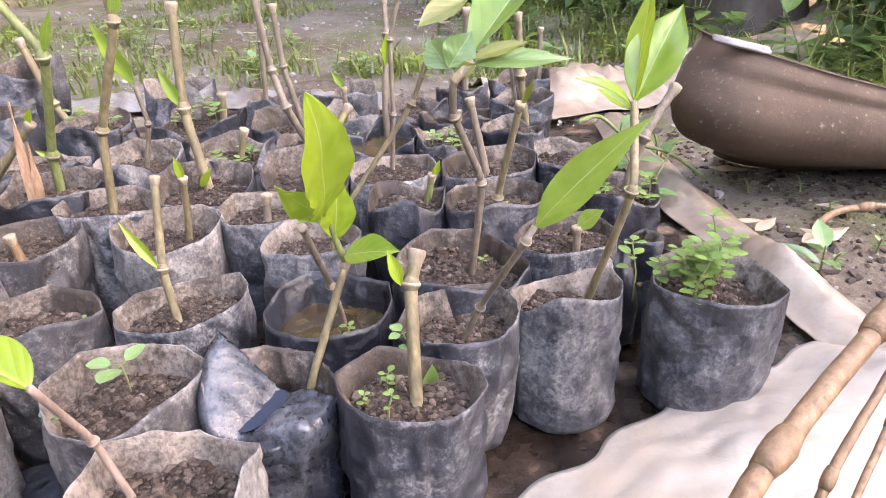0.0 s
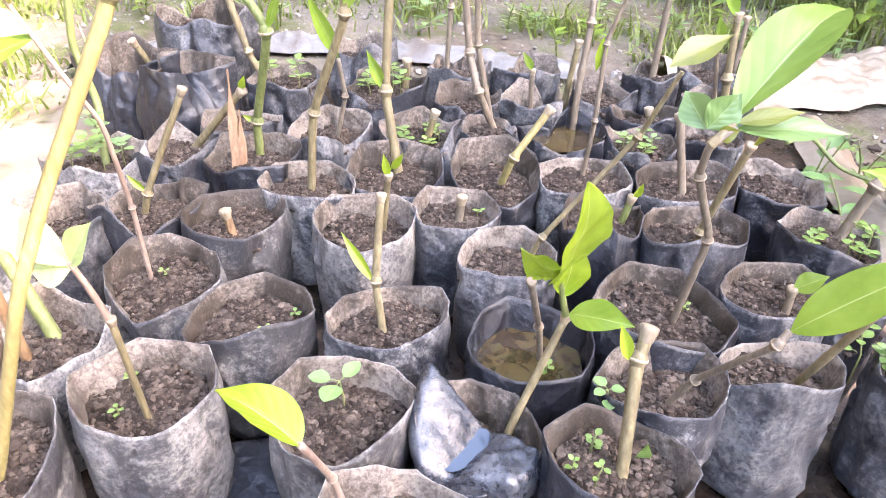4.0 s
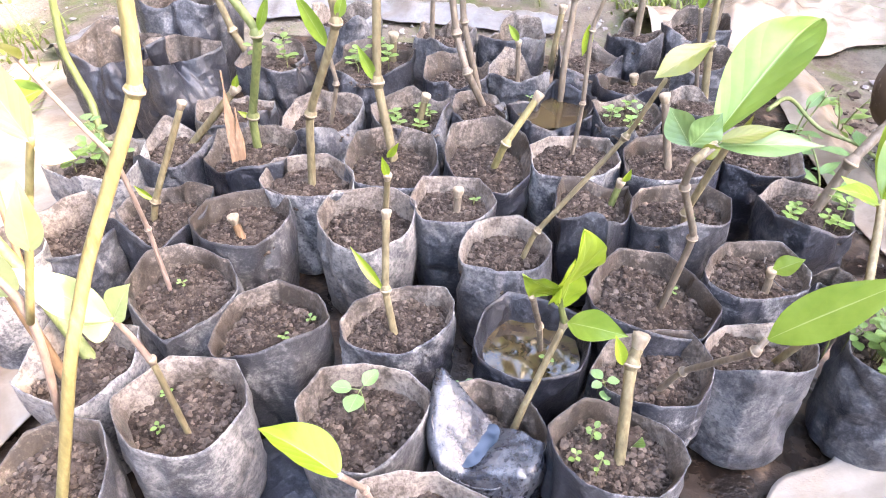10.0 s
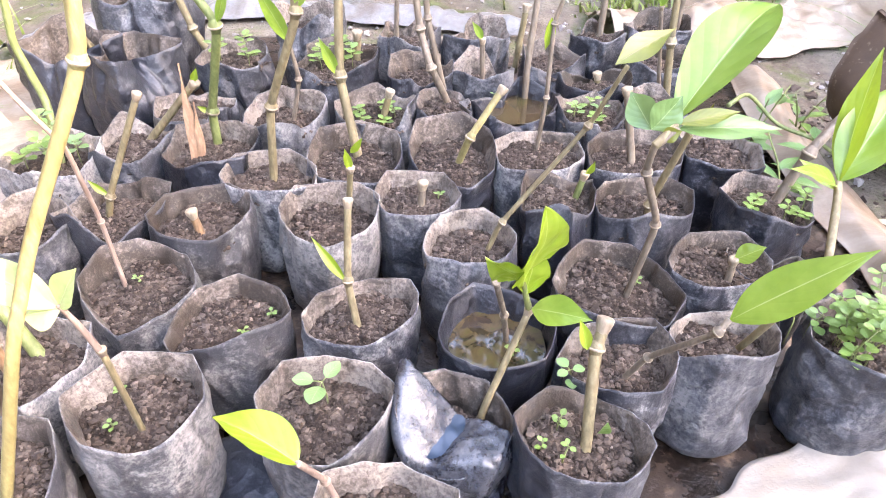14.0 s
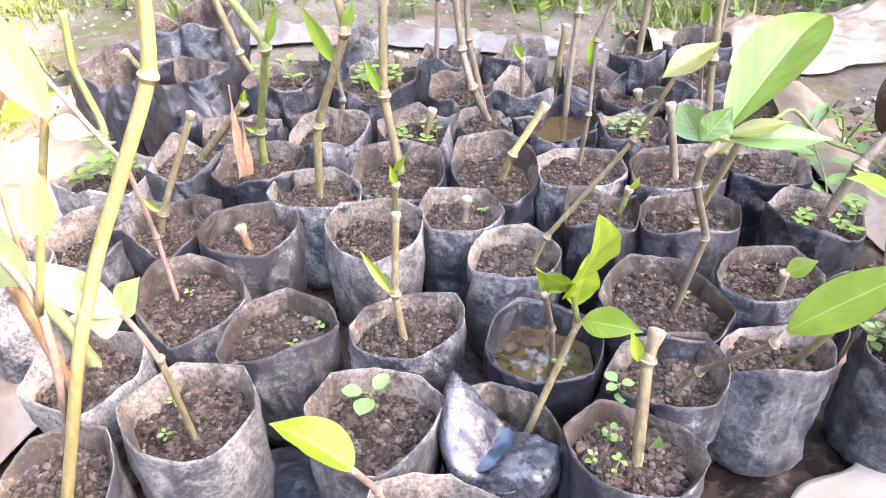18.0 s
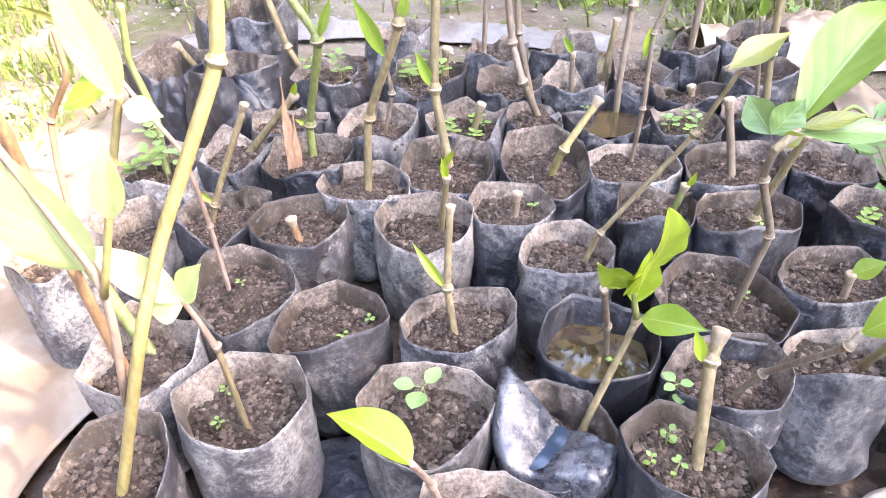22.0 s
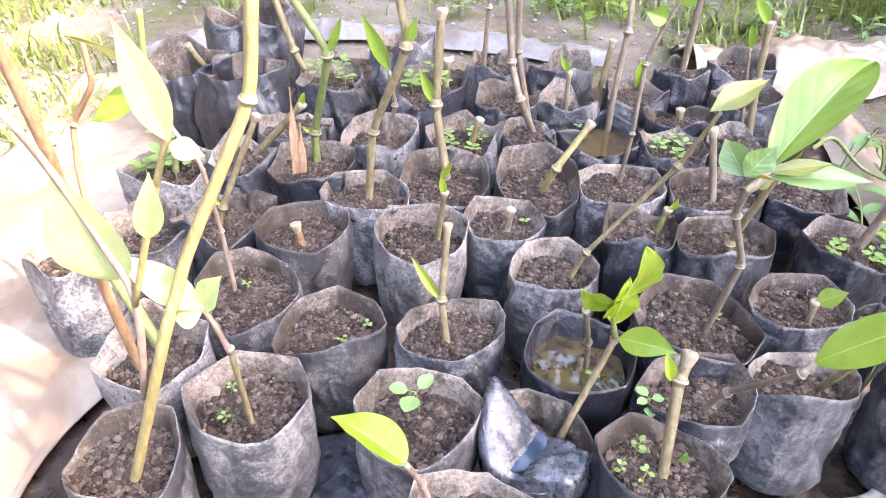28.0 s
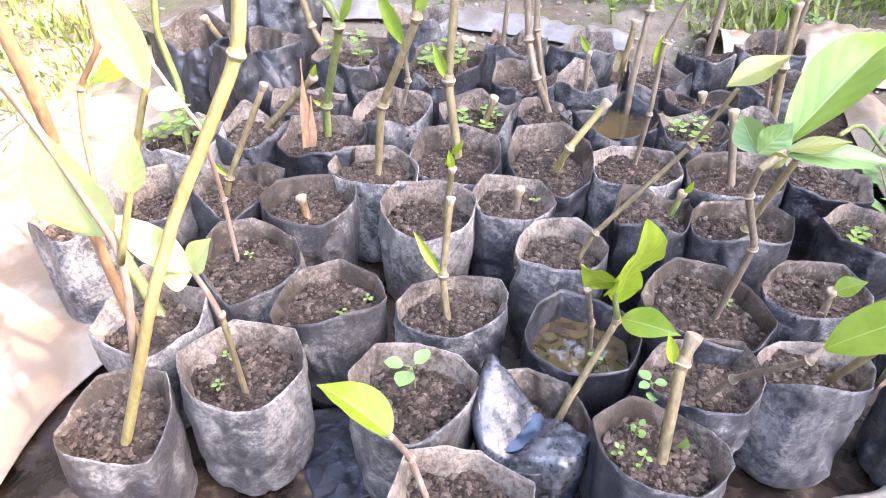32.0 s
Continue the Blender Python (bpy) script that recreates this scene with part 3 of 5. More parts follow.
    for lp in me.loops:
        layer.data[lp.index].uv = uvs[lp.vertex_index]
    return me


def leaf(parent, base, tip, width, mat=None, label="", name="leaf", **kw):
    o = parent.location
    b_, t_ = Vector(base) - o, Vector(tip) - o
    return part_mesh(name, blade_mesh(name, b_, t_, width, **kw), mat or LEAF, parent, label)


def cutting(points, r, r_top=None, bark=None, nodes=(), label="", flat_top=True, name="plant_cutting", category="plant", collar=True):
    """A stem stuck into soil, with raised collars at its nodes and a pale cut at its top."""
    base = Vector(points[0])
    root = thing(name, base, label or "bare brown woody cutting planted in a nursery bag", category, "cuttings")
    pts = [Vector((base.x - 0.3 * (points[1][0] - base.x), base.y - 0.3 * (points[1][1] - base.y), base.z - 0.03))] + [Vector(p) for p in points]
    line = [p - base for p in jointed(pts, 9)]
    me = tube_mesh("stem", line, r * 1.08, r_top or r * 0.92, [])
    part_mesh("stem", me, bark or BARK, root)
    for p_ in nodes:
        q = Vector(p_) - base
        i = min(range(len(line)), key=lambda k: (line[k] - q).length)
        c = line[i]
        t = (line[min(i + 1, len(line) - 1)] - line[max(i - 1, 0)]).normalized()
        ring = [c + t * o for o in (-1.5 * r, -0.7 * r, -0.2 * r, 0.25 * r, 0.9 * r, 1.6 * r)]
        me = tube_mesh("node_collar", ring, r, r, [], 12, 0.1)
        prof = (0.9, 1.2, 1.5, 1.46, 1.15, 0.9)
        for k, vtx in enumerate(me.vertices[:72]):
            cc = ring[k // 12]
            vtx.co = cc + (vtx.co - cc) * prof[k // 12]
        part_mesh("node_collar", me, bark or BARK, root)
        if collar:
            me = tube_mesh("leaf_scar", [c + t * o for o in (-0.25 * r, 0.0, 0.25 * r)], r * 1.55, r * 1.52, [], 12, 0.12)
            part_mesh("leaf_scar", me, COLLAR, root, "pale ring scar")
    if flat_top:
        c, t = line[-1], (line[-1] - line[-2]).normalized()
        rt = r_top or r
        ring = [c - t * 2.2 * rt, c - t * 1.1 * rt, c, c + t * 0.7 * rt, c + t * 0.9 * rt]
        me = tube_mesh("cut_top", ring, rt, rt, [], 12, 0.14)
        prof = (0.92, 1.15, 1.45, 1.48, 1.1)
        for k, vtx in enumerate(me.vertices[:60]):
            cc = ring[k // 12]
            vtx.co = cc + (vtx.co - cc) * prof[k // 12]
        part_mesh("cut_top", me, CUT, root, "pale dried cut end")
    return root


def shoot(parent, points, r, bark=None, name="side_shoot"):
    o = parent.location
    line = [p - o for p in spline([Vector(p) for p in points], 12)]
    return part_mesh(name, tube_mesh(name, line, r, r * 0.7, []), bark or BARK_GREEN, parent)

# ---- ground, sheet, wall ----


def ground_z(x, y):
    """Height of the earth: flat under the bags, a little uneven and higher all round."""
    out = max(0.0, max(abs(x + 0.17) - 0.62, y - 1.22, 0.12 - y))
    lift = min(1.0, out / 0.35) * 0.012
    return lift + (0.004 * nz(x * 4, y * 4, 1) + 0.0025 * nz(x * 14, y * 14, 2)) * min(1.0, 0.3 + out * 3)


def make_ground():
    n = 170
    def warp(u):
        return 1.6 * u + 45 * u ** 5 * abs(u) ** 2
    verts = []
    for i in range(n + 1):
        for j in range(n + 1):
            x, y = warp(2 * j / n - 1) - 0.1, warp(2 * i / n - 1) + 0.9
            verts.append((x, y, ground_z(x, y) - 0.004 + (0.06 * nz(x * 0.5, y * 0.5, 4) if abs(x) + abs(y) > 4 else 0)))
    me = bpy.data.meshes.new("ground")
    me.from_pydata(verts, [], grid_faces(n + 1, n + 1, False))
    tagged(part_mesh("ground", me, GROUND), "trodden brown earth with gravel and thin grass", "ground", kind="structure")


make_ground()


def make_mud():
    n, verts = 90, []
    for i in range(n + 1):
        for j in range(n + 1):
            x, y = -0.66 + 1.0 * j / n, 0.17 + 1.13 * i / n
            verts.append((x, y, -0.0005 + 0.003 * nz(x * 18, y * 18, 7) + 0.0015 * nz(x * 60, y * 60, 3)))
    me = bpy.data.meshes.new("mud")
    me.from_pydata(verts, [], grid_faces(n + 1, n + 1, False))
    tagged(part_mesh("mud", me, MUD), "wet brown mud between the nursery bags", "ground", kind="structure")


make_mud()


def sheet(points, width, rise, seed, label, folds=1.0, rows=90, cols=36, mat=None):
    """A creased strip of plastic sheet along a line: width across it, rise is the height of its ridge."""
    line = spline([Vector((*p, 0)) for p in points], rows)
    verts, n = [], len(line)
    for i, p in enumerate(line):
        t = (line[min(i + 1, n - 1)] - line[max(i - 1, 0)]).normalized()
        s = Vector((t.y, -t.x, 0))
        for j in range(cols + 1):
            v_ = j / cols - 0.5
            w = width * (1 + 0.25 * nz(i * 0.09, seed, 0.0 if v_ < 0 else 5.0))
            q = p + s * (v_ * w)
            hump = math.cos(v_ * math.pi) ** 1.5
            crease = 0.011 * abs(nz(q.x * 9 + seed, q.y * 9, seed)) + 0.006 * abs(nz(q.x * 26, q.y * 26 + seed, 1)) + 0.002 * nz(q.x * 70, q.y * 70, seed)
            z = max(ground_z(q.x, q.y), 0.003) + 0.006 + hump * rise * (0.75 + 0.5 * nz(i * 0.05, seed, 2)) + folds * crease * (0.3 + hump)
            verts.append((q.x, q.y, z))
    me = bpy.data.meshes.new("plastic_sheet")
    me.from_pydata(verts, [], grid_faces(n, cols + 1, False))
    ob = part_mesh("plastic_sheet", me, mat or SHEET)
    ob.modifiers.new("thick", "SOLIDIFY").thickness = 0.0012
    return tagged(ob, label, "plastic sheet")


sheet([(-0.02, 0.20), (0.16, 0.30), (0.33, 0.42), (0.48, 0.47)], 0.22, 0.035, 3, "pale crumpled plastic sheet edge in front of the bags", cols=48, mat=SHEET_WHITE)
sheet([(0.42, 0.42), (0.38, 0.6), (0.34, 0.8), (0.31, 1.0), (0.3, 1.25)], 0.08, 0.026, 8, "muddy pale plastic sheet edge beside the bags")
sheet([(0.05, 1.38), (0.3, 1.45), (0.6, 1.62), (0.95, 1.95), (1.2, 2.3)], 0.24, 0.05, 13, "brownish crumpled plastic sheet behind the bags", folds=2.4, rows=140, cols=56)
sheet([(-1.0, 1.1), (-0.9, 1.32), (-0.55, 1.42), (-0.1, 1.4)], 0.09, 0.022, 21, "whitish folded plastic sheet edge behind the bags", folds=1.8, rows=140, mat=SHEET_GREY)
sheet([(-0.68, 0.0), (-0.72, 0.3), (-0.77, 0.55), (-0.83, 0.85), (-0.9, 1.1)], 0.34, 0.014, 34, "sunlit pale plastic sheet beside the bags", cols=48)

sheet([(-0.307, 0.388), (-0.284, 0.348), (-0.251, 0.304)], 0.055, 0.004, 40, "scrap of wet black plastic film lying on the mud", folds=0.5, rows=40, cols=24, mat=FILM_DARK)


def box(x0, x1, y0, y1, z0, z1):
    bm = bmesh.new()
    bmesh.ops.create_cube(bm, size=1, matrix=Matrix.LocRotScale(((x0 + x1) / 2, (y0 + y1) / 2, (z0 + z1) / 2), None, (x1 - x0, y1 - y0, z1 - z0)))
    return bm


# an added, unseen roof on posts shades the bed; the sun passes its edge and falls on the far side
sun_block = thing("sun_block_roof", (6.46, -0.99, 0.0), "added unseen flat roof on tall posts that keeps the sun off the bed", "roof", kind="structure")
sun_block.rotation_euler = (0, 0, radians(121.4))
part("roof_slab", box(-2.6, 3.2, -2.0, 0.0, 6.35, 6.42), BLOCKER, sun_block, smooth=False)
for px, py in ((-2.5, -0.1), (-2.5, -1.9), (3.1, -0.1), (3.1, -1.9)):
    part("post", box(px - 0.05, px + 0.05, py - 0.05, py + 0.05, -0.05, 6.35), TRUNK, sun_block, smooth=False)
# plain added walls, out of view, that cut the sky light from the sides
tagged(part("sky_block_west", box(-2.5, -2.3, -2.5, 4.7, -0.1, 4.2), BLOCKER, smooth=False), "added unseen dark wall that keeps low sky light off the bed", "wall", kind="structure")
tagged(part("sky_block_north", box(-2.5, 4.5, 4.7, 4.9, -0.1, 4.2), BLOCKER, smooth=False), "added unseen dark wall that keeps low sky light off the bed", "wall", kind="structure")

tagged(part("sky_block_south", box(-2.9, 4.5, -1.7, -1.5, -0.1, 1.0), BLOCKER, smooth=False), "added unseen dark wall that keeps low sky light off the bed", "wall", kind="structure")
tagged(part("sky_block_east", box(4.5, 4.7, -1.7, 4.9, -0.1, 2.4), BLOCKER, smooth=False), "added unseen dark wall that keeps low sky light off the bed", "wall", kind="structure")

# ---- the bags, row by row from the front ----
nursery_bag("A0", -0.419, 0.263, 0.090, film=FILM_DUSTY, seed=2, soil=0.02, dip=0.0, flare=0.1, corners=[(-156, 0.92, -0.018), (-89, 0.92, 0.009), (-26, 1.1, -0.011), (19, 0.94, 0.0), (69, 1.04, 0.0), (101, 0.98, 0.0), (138, 0.92, -0.002)], low=0.88)
nursery_bag("A1", -0.348, 0.333, 0.100, film=FILM_DUSTY, seed=5, soil=0.022, square=0.05, turn=0.75, label="dusty grey plastic nursery bag with a sagging front rim", corners=[(-175, 1.1, 0.002), (-108, 0.92, 0.008), (-64, 0.92, 0.0), (-44, 0.94, -0.0), (14, 0.97, -0.0), (67, 1.08, 0.0), (127, 1.1, 0.0)], low=0.88)
nursery_bag("A2", -0.210, 0.353, 0.100, film=FILM_DUSTY, seed=7, soil=0.022, corners=[(-178, 1.06, 0.0), (-115, 1.03, -0.0), (-72, 1.06, 0.0), (-41, 0.92, 0.007), (26, 1.04, 0.0), (60, 0.95, 0.0), (107, 0.92, -0.0), (143, 1.1, 0.001)], low=0.88)
nursery_bag("A2b", -0.150, 0.262, 0.10, film=FILM_DUSTY, seed=9, soil=0.02, low=0.88)
BAG_A3 = nursery_bag("A3", -0.116, 0.366, 0.088, seed=11, soil=0.040, film=FILM_SHINY, label="shiny black plastic bag folded shut, with water lying in the fold", corners=[(150, 1.0, 0.0), (-165, 1.0, 0.0), (-130, 1.0, -0.026), (-100, 1.02, -0.028), (-75, 1.02, -0.026), (-40, 1.05, -0.020), (0, 1.0, -0.014), (60, 0.9, -0.010), (110, 0.9, -0.006)], low=0.92)


def folded_cover(root):
    """The slack front of the bag lies folded over its soil: a ridge at one side, a hollow with water beside it."""
    n, verts = 34, []
    def ease(q):
        q = min(1.0, max(0.0, q))
        return q * q * (3 - 2 * q)
    for i in range(n + 1):
        for j in range(n + 1):
            u, w = i / n, j / n
            y = 0.319 + (0.078 - 0.040 * w) * u
            half = 0.045 * math.sqrt(max(0.05, 1 - (max(0.0, 0.362 - y) / 0.05) ** 2)) + 0.0025
            x = -0.116 + half * (2 * w - 1)
            # the slack left side stands up to a peak at the back and slopes to the trough in front
            peak = 0.026 * ease((-0.116 - x) / 0.045) * ease((y - 0.326) / 0.06)
            trough = 0.010 * math.exp(-((x + 0.121 + 0.45 * (0.350 - y)) / 0.012) ** 2)
            lip = 0.022 * max(0.0, 1 - (y - 0.319) / 0.010) ** 1.5 + 0.020 * max(0.0, abs(2 * w - 1) - 0.88) / 0.12 * (1.0 if w > 0.5 else 0.2)
            wr = 0.0042 * abs(nz(x * 60 + y * 30, y * 25, 4)) + 0.002 * abs(nz(x * 90 - y * 80, y * 70, 6)) + 0.0006 * nz(x * 150, y * 120, 9)
            verts.append((x - root.location.x, y - root.location.y, 0.099 + peak - trough - lip + wr))
    me = bpy.data.meshes.new("folded_cover")
    me.from_pydata(verts, [], grid_faces(n + 1, n + 1, False))
    part_mesh("folded_cover", me, FILM_SHINY, root, "shiny folded film").modifiers.new("thick", "SOLIDIFY").thickness = 0.0008
    k, verts = 28, []
    for i in range(k):
        a = 2 * math.pi * i / k
        l, q = 0.023 * math.cos(a), 0.010 * math.sin(a)
        verts.append((-0.122 + 0.45 * l + 0.9 * q - root.location.x, 0.354 + 0.9 * l - 0.45 * q - root.location.y, 0.0925))
    me = bpy.data.meshes.new("puddle")
    me.from_pydata(verts, [], [tuple(range(k))])
    part_mesh("puddle", me, PUDDLE, root, "water lying in the fold")


folded_cover(BAG_A3)
nursery_bag("A4", -0.023, 0.357, 0.094, film=FILM, seed=13, soil=0.02, corners=[(-169, 1.0, 0.0), (-118, 0.92, 0.002), (-55, 0.98, 0.0), (-8, 1.07, 0.0), (14, 0.99, 0.0), (73, 0.92, -0.013), (122, 0.93, 0.0), (172, 1.07, 0.0)], low=0.92)
nursery_bag("B00", -0.603, 0.450, 0.084, h=0.125, seed=17, soil=0.02, lean=(0.0, 0.01), ragged=1.5)
nursery_bag("C00", -0.568, 0.525, 0.102, seed=18, soil=0.032, film=FILM_MID)
nursery_bag("B0", -0.452, 0.362, 0.092, seed=19, soil=0.02)
nursery_bag("B1", -0.318, 0.432, 0.096, film=FILM_DUSTY, seed=23, soil=0.018, corners=[(-136, 1.12, -0.002), (-130, 1.1, -0.008), (-96, 0.92, 0.002), (-48, 0.92, 0.014), (13, 1.11, 0.0), (48, 1.02, 0.0), (100, 1.03, 0.0), (147, 0.92, -0.001)])
nursery_bag("B2", -0.207, 0.455, 0.094, seed=29, soil=0.016, corners=[(-162, 1.08, 0.0), (-136, 1.1, -0.001), (-77, 0.92, 0.0), (1, 0.94, 0.0), (30, 1.07, 0.0), (48, 1.1, 0.004), (95, 0.92, -0.005), (164, 0.93, -0.0)])
nursery_bag("B3", -0.093, 0.453, 0.100, seed=31, soil=0.027, square=-0.05, film=FILM_DARK, wet=True, label="black plastic nursery bag full of muddy water", corners=[(-159, 0.96, 0.0), (-138, 1.0, 0.0), (-95, 0.97, 0.0), (-36, 1.03, 0.0), (3, 0.97, 0.0), (34, 1.05, 0.0), (116, 1.08, -0.0), (150, 0.93, 0.0)])
nursery_bag("B4", 0.010, 0.437, 0.094, seed=37, soil=0.022, corners=[(-177, 1.11, -0.016), (-123, 0.97, 0.0), (-52, 0.93, 0.0), (5, 0.92, -0.002), (20, 0.96, 0.0), (57, 1.1, 0.0), (147, 0.92, -0.001)])
nursery_bag("B5", 0.097, 0.472, 0.088, h=0.117, film=FILM_MID, seed=41, soil=0.024, square=0.05, corners=[(-173, 1.1, -0.002), (-156, 1.1, -0.012), (-108, 0.92, 0.013), (-24, 0.89, 0.0), (8, 0.96, 0.0), (37, 1.06, 0.0), (123, 0.92, -0.016)], low=1.0)
nursery_bag("G1", 0.218, 0.489, 0.100, film=FILM_MID, seed=43, soil=0.02, label="dusty black plastic nursery bag overgrown with small clover weeds", low=1.0, corners=[(-168, 1.06, 0.0), (-112, 0.95, 0.003), (-62, 0.98, 0.0), (-25, 1.08, 0.0), (35, 0.96, 0.0), (90, 1.0, 0.004), (140, 1.02, 0.0)])
nursery_bag("H1", 0.163, 0.585, 0.084, h=0.105, film=FILM_DARK, seed=44, soil=0.035, label="clean bluish black nursery bag with its mouth folded in", crumple=1.8, flops=[(-90, 80, 0.030, 0.004), (60, 70, 0.02, 0.008)])
nursery_bag("C0", -0.411, 0.461, 0.110, film=FILM_DUSTY, seed=47, soil=0.02, corners=[(-171, 0.96, 0.0), (-81, 1.1, -0.009), (-42, 1.03, 0.0), (1, 0.93, 0.0), (66, 0.92, -0.007), (116, 1.1, 0.001), (148, 1.1, 0.005)])
nursery_bag("C1", -0.398, 0.566, 0.103, film=FILM_DUSTY, seed=53, soil=0.02, corners=[(-167, 1.04, -0.0), (-122, 0.92, 0.002), (-52, 0.99, 0.0), (16, 0.91, 0.0), (48, 1.01, 0.0), (83, 1.08, 0.0), (153, 1.07, 0.0)])
nursery_bag("C2", -0.274, 0.589, 0.108, film=FILM_DUSTY, seed=59, soil=0.024, corners=[(-178, 0.93, 0.0), (-122, 0.92, 0.003), (-76, 1.08, 0.0), (-22, 0.93, 0.0), (39, 1.06, 0.0), (74, 1.07, 0.0), (140, 1.1, 0.0)])
nursery_bag("C3", -0.191, 0.635, 0.094, film=FILM_MID, seed=61, soil=0.016, corners=[(-174, 0.94, 0.0), (-121, 0.97, 0.0), (-47, 0.93, 0.0), (5, 0.99, 0.0), (63, 1.04, 0.0), (137, 1.1, 0.001)])
nursery_bag("C4", -0.128, 0.566, 0.101, film=FILM_MID, seed=67, soil=0.018, corners=[(-137, 1.07, 0.0), (-94, 1.1, -0.002), (-39, 0.92, 0.006), (16, 0.93, 0.0), (79, 1.08, 0.0), (134, 0.93, 0.0)], flops=[(-100, 60, 0.016, -0.004)])
nursery_bag("C5", 0.007, 0.527, 0.117, film=FILM_MID, seed=71, soil=0.018, corners=[(-169, 0.94, 0.0), (-151, 0.96, 0.0), (-95, 0.92, 0.002), (-50, 1.1, -0.004), (-11, 1.08, 0.0), (71, 0.97, 0.0), (115, 1.03, 0.0)])
nursery_bag("C6", 0.109, 0.573, 0.096, seed=73, soil=0.014, corners=[(-170, 1.02, 0.0), (-150, 1.09, 0.0), (-115, 0.98, 0.0), (-26, 0.92, -0.0), (5, 0.97, -0.0), (58, 1.1, 0.001), (121, 0.92, -0.002)])
nursery_bag("C7", 0.180, 0.690, 0.094, seed=79, soil=0.014, film=FILM_DARK)
nursery_bag("Dm", -0.611, 0.644, 0.104, seed=83, soil=0.02)
nursery_bag("D0", -0.491, 0.566, 0.100, film=FILM_MID, seed=89, soil=0.02)
nursery_bag("D1a", -0.538, 0.692, 0.090, film=FILM_MID, seed=97, soil=0.014)
nursery_bag("D1b", -0.441, 0.695, 0.102, seed=101, soil=0.018, film=FILM_DARK)
nursery_bag("D2", -0.357, 0.651, 0.100, seed=103, soil=0.016, corners=[(-162, 1.04, 0.0), (-129, 0.92, 0.001), (-66, 0.92, 0.005), (-12, 1.1, -0.003), (21, 0.99, 0.0), (82, 0.99, 0.0), (150, 1.1, 0.001)])
nursery_bag("D3", -0.276, 0.709, 0.112, seed=107, soil=0.02, corners=[(-160, 0.93, 0.0), (-115, 1.1, -0.003), (-46, 1.1, -0.009), (-9, 0.99, 0.0), (49, 1.1, 0.004), (98, 1.1, 0.006), (143, 1.1, 0.006)])
nursery_bag("D4", -0.166, 0.732, 0.106, seed=109, soil=0.018, corners=[(-115, 1.1, -0.006), (-62, 1.1, -0.017), (-29, 1.1, -0.004), (48, 1.1, 0.005), (86, 1.22, 0.015), (143, 1.12, 0.015), (173, 0.96, 0.0)])
nursery_bag("D5", -0.065, 0.749, 0.106, seed=113, soil=0.014, corners=[(-131, 1.1, -0.003), (-50, 0.92, 0.0), (-7, 0.96, 0.0), (49, 1.06, 0.0), (129, 0.92, -0.002), (169, 1.02, 0.0)])
nursery_bag("D5b", -0.041, 0.650, 0.096, film=FILM_MID, seed=127, soil=0.012, flops=[(-80, 60, 0.016, -0.004)])
nursery_bag("D6", 0.043, 0.760, 0.114, seed=131, soil=0.014, corners=[(-140, 1.1, -0.001), (-106, 0.92, 0.001), (-21, 0.93, 0.0), (24, 1.1, 0.004), (54, 1.1, 0.006), (133, 0.93, 0.0), (170, 0.93, 0.0)])
nursery_bag("D7", 0.045, 0.658, 0.105, film=FILM_MID, seed=137, soil=0.016, corners=[(-145, 1.04, 0.0), (-98, 0.92, 0.003), (-15, 0.93, 0.0), (23, 1.1, 0.004), (58, 1.1, 0.001), (140, 0.92, 0.0), (172, 0.95, 0.0)], flops=[(-80, 60, 0.016, -0.004)])
nursery_bag("D8", 0.145, 0.790, 0.095, seed=139, soil=0.014, film=FILM_DARK)
nursery_bag("E0a", -0.735, 0.900, 0.135, h=0.145, film=FILM_MID, seed=149, soil=0.06, ragged=1.8, square=0.08, label="large crumpled black nursery bag half filled with soil", crumple=2.2, flops=[(-60, 59, 0.017, 0.014), (-101, 45, 0.016, 0.014), (-32, 43, 0.020, 0.017)])
nursery_bag("E0b", -0.628, 0.868, 0.135, h=0.150, film=FILM_MID, seed=151, soil=0.06, ragged=1.8, square=0.08, label="large crumpled black nursery bag half filled with soil", crumple=2.2, flops=[(-39, 51, 0.035, 0.011), (-167, 56, 0.035, 0.010), (-22, 58, 0.030, 0.020)])
nursery_bag("E1", -0.512, 0.955, 0.108, seed=157, soil=0.018, crumple=1.6, flops=[(10, 45, 0.020, 0.008), (18, 72, 0.011, 0.007)], film=FILM_MID)
nursery_bag("E1b", -0.510, 0.800, 0.100, h=0.11, seed=158, soil=0.014, crumple=1.6, flops=[(-37, 45, 0.021, 0.014), (100, 59, 0.008, 0.008)], film=FILM_MID)
nursery_bag("E2", -0.388, 0.792, 0.102, seed=163, soil=0.02, crumple=1.6, flops=[(-21, 72, 0.011, 0.009), (-33, 67, 0.014, 0.007)], film=FILM_MID)
nursery_bag("E3", -0.274, 0.819, 0.106, seed=167, soil=0.018, crumple=1.6, flops=[(-48, 42, 0.009, 0.010), (-37, 73, 0.015, 0.010)], film=FILM_MID)
nursery_bag("E4", -0.187, 0.855, 0.090, seed=173, soil=0.014, crumple=1.6, flops=[(-5, 49, 0.022, 0.006), (31, 52, 0.017, 0.009)], film=FILM_MID)
nursery_bag("E5", -0.098, 0.864, 0.102, seed=179, soil=0.014, wet=True, film=FILM_DARK, label="black plastic nursery bag full of muddy water", crumple=1.6, flops=[(-86, 62, 0.014, 0.011), (144, 52, 0.021, 0.005)])
nursery_bag("E6", -0.004, 0.861, 0.092, seed=181, soil=0.014, crumple=1.6, flops=[(-149, 54, 0.012, 0.011), (-59, 47, 0.013, 0.006)], film=FILM_MID)
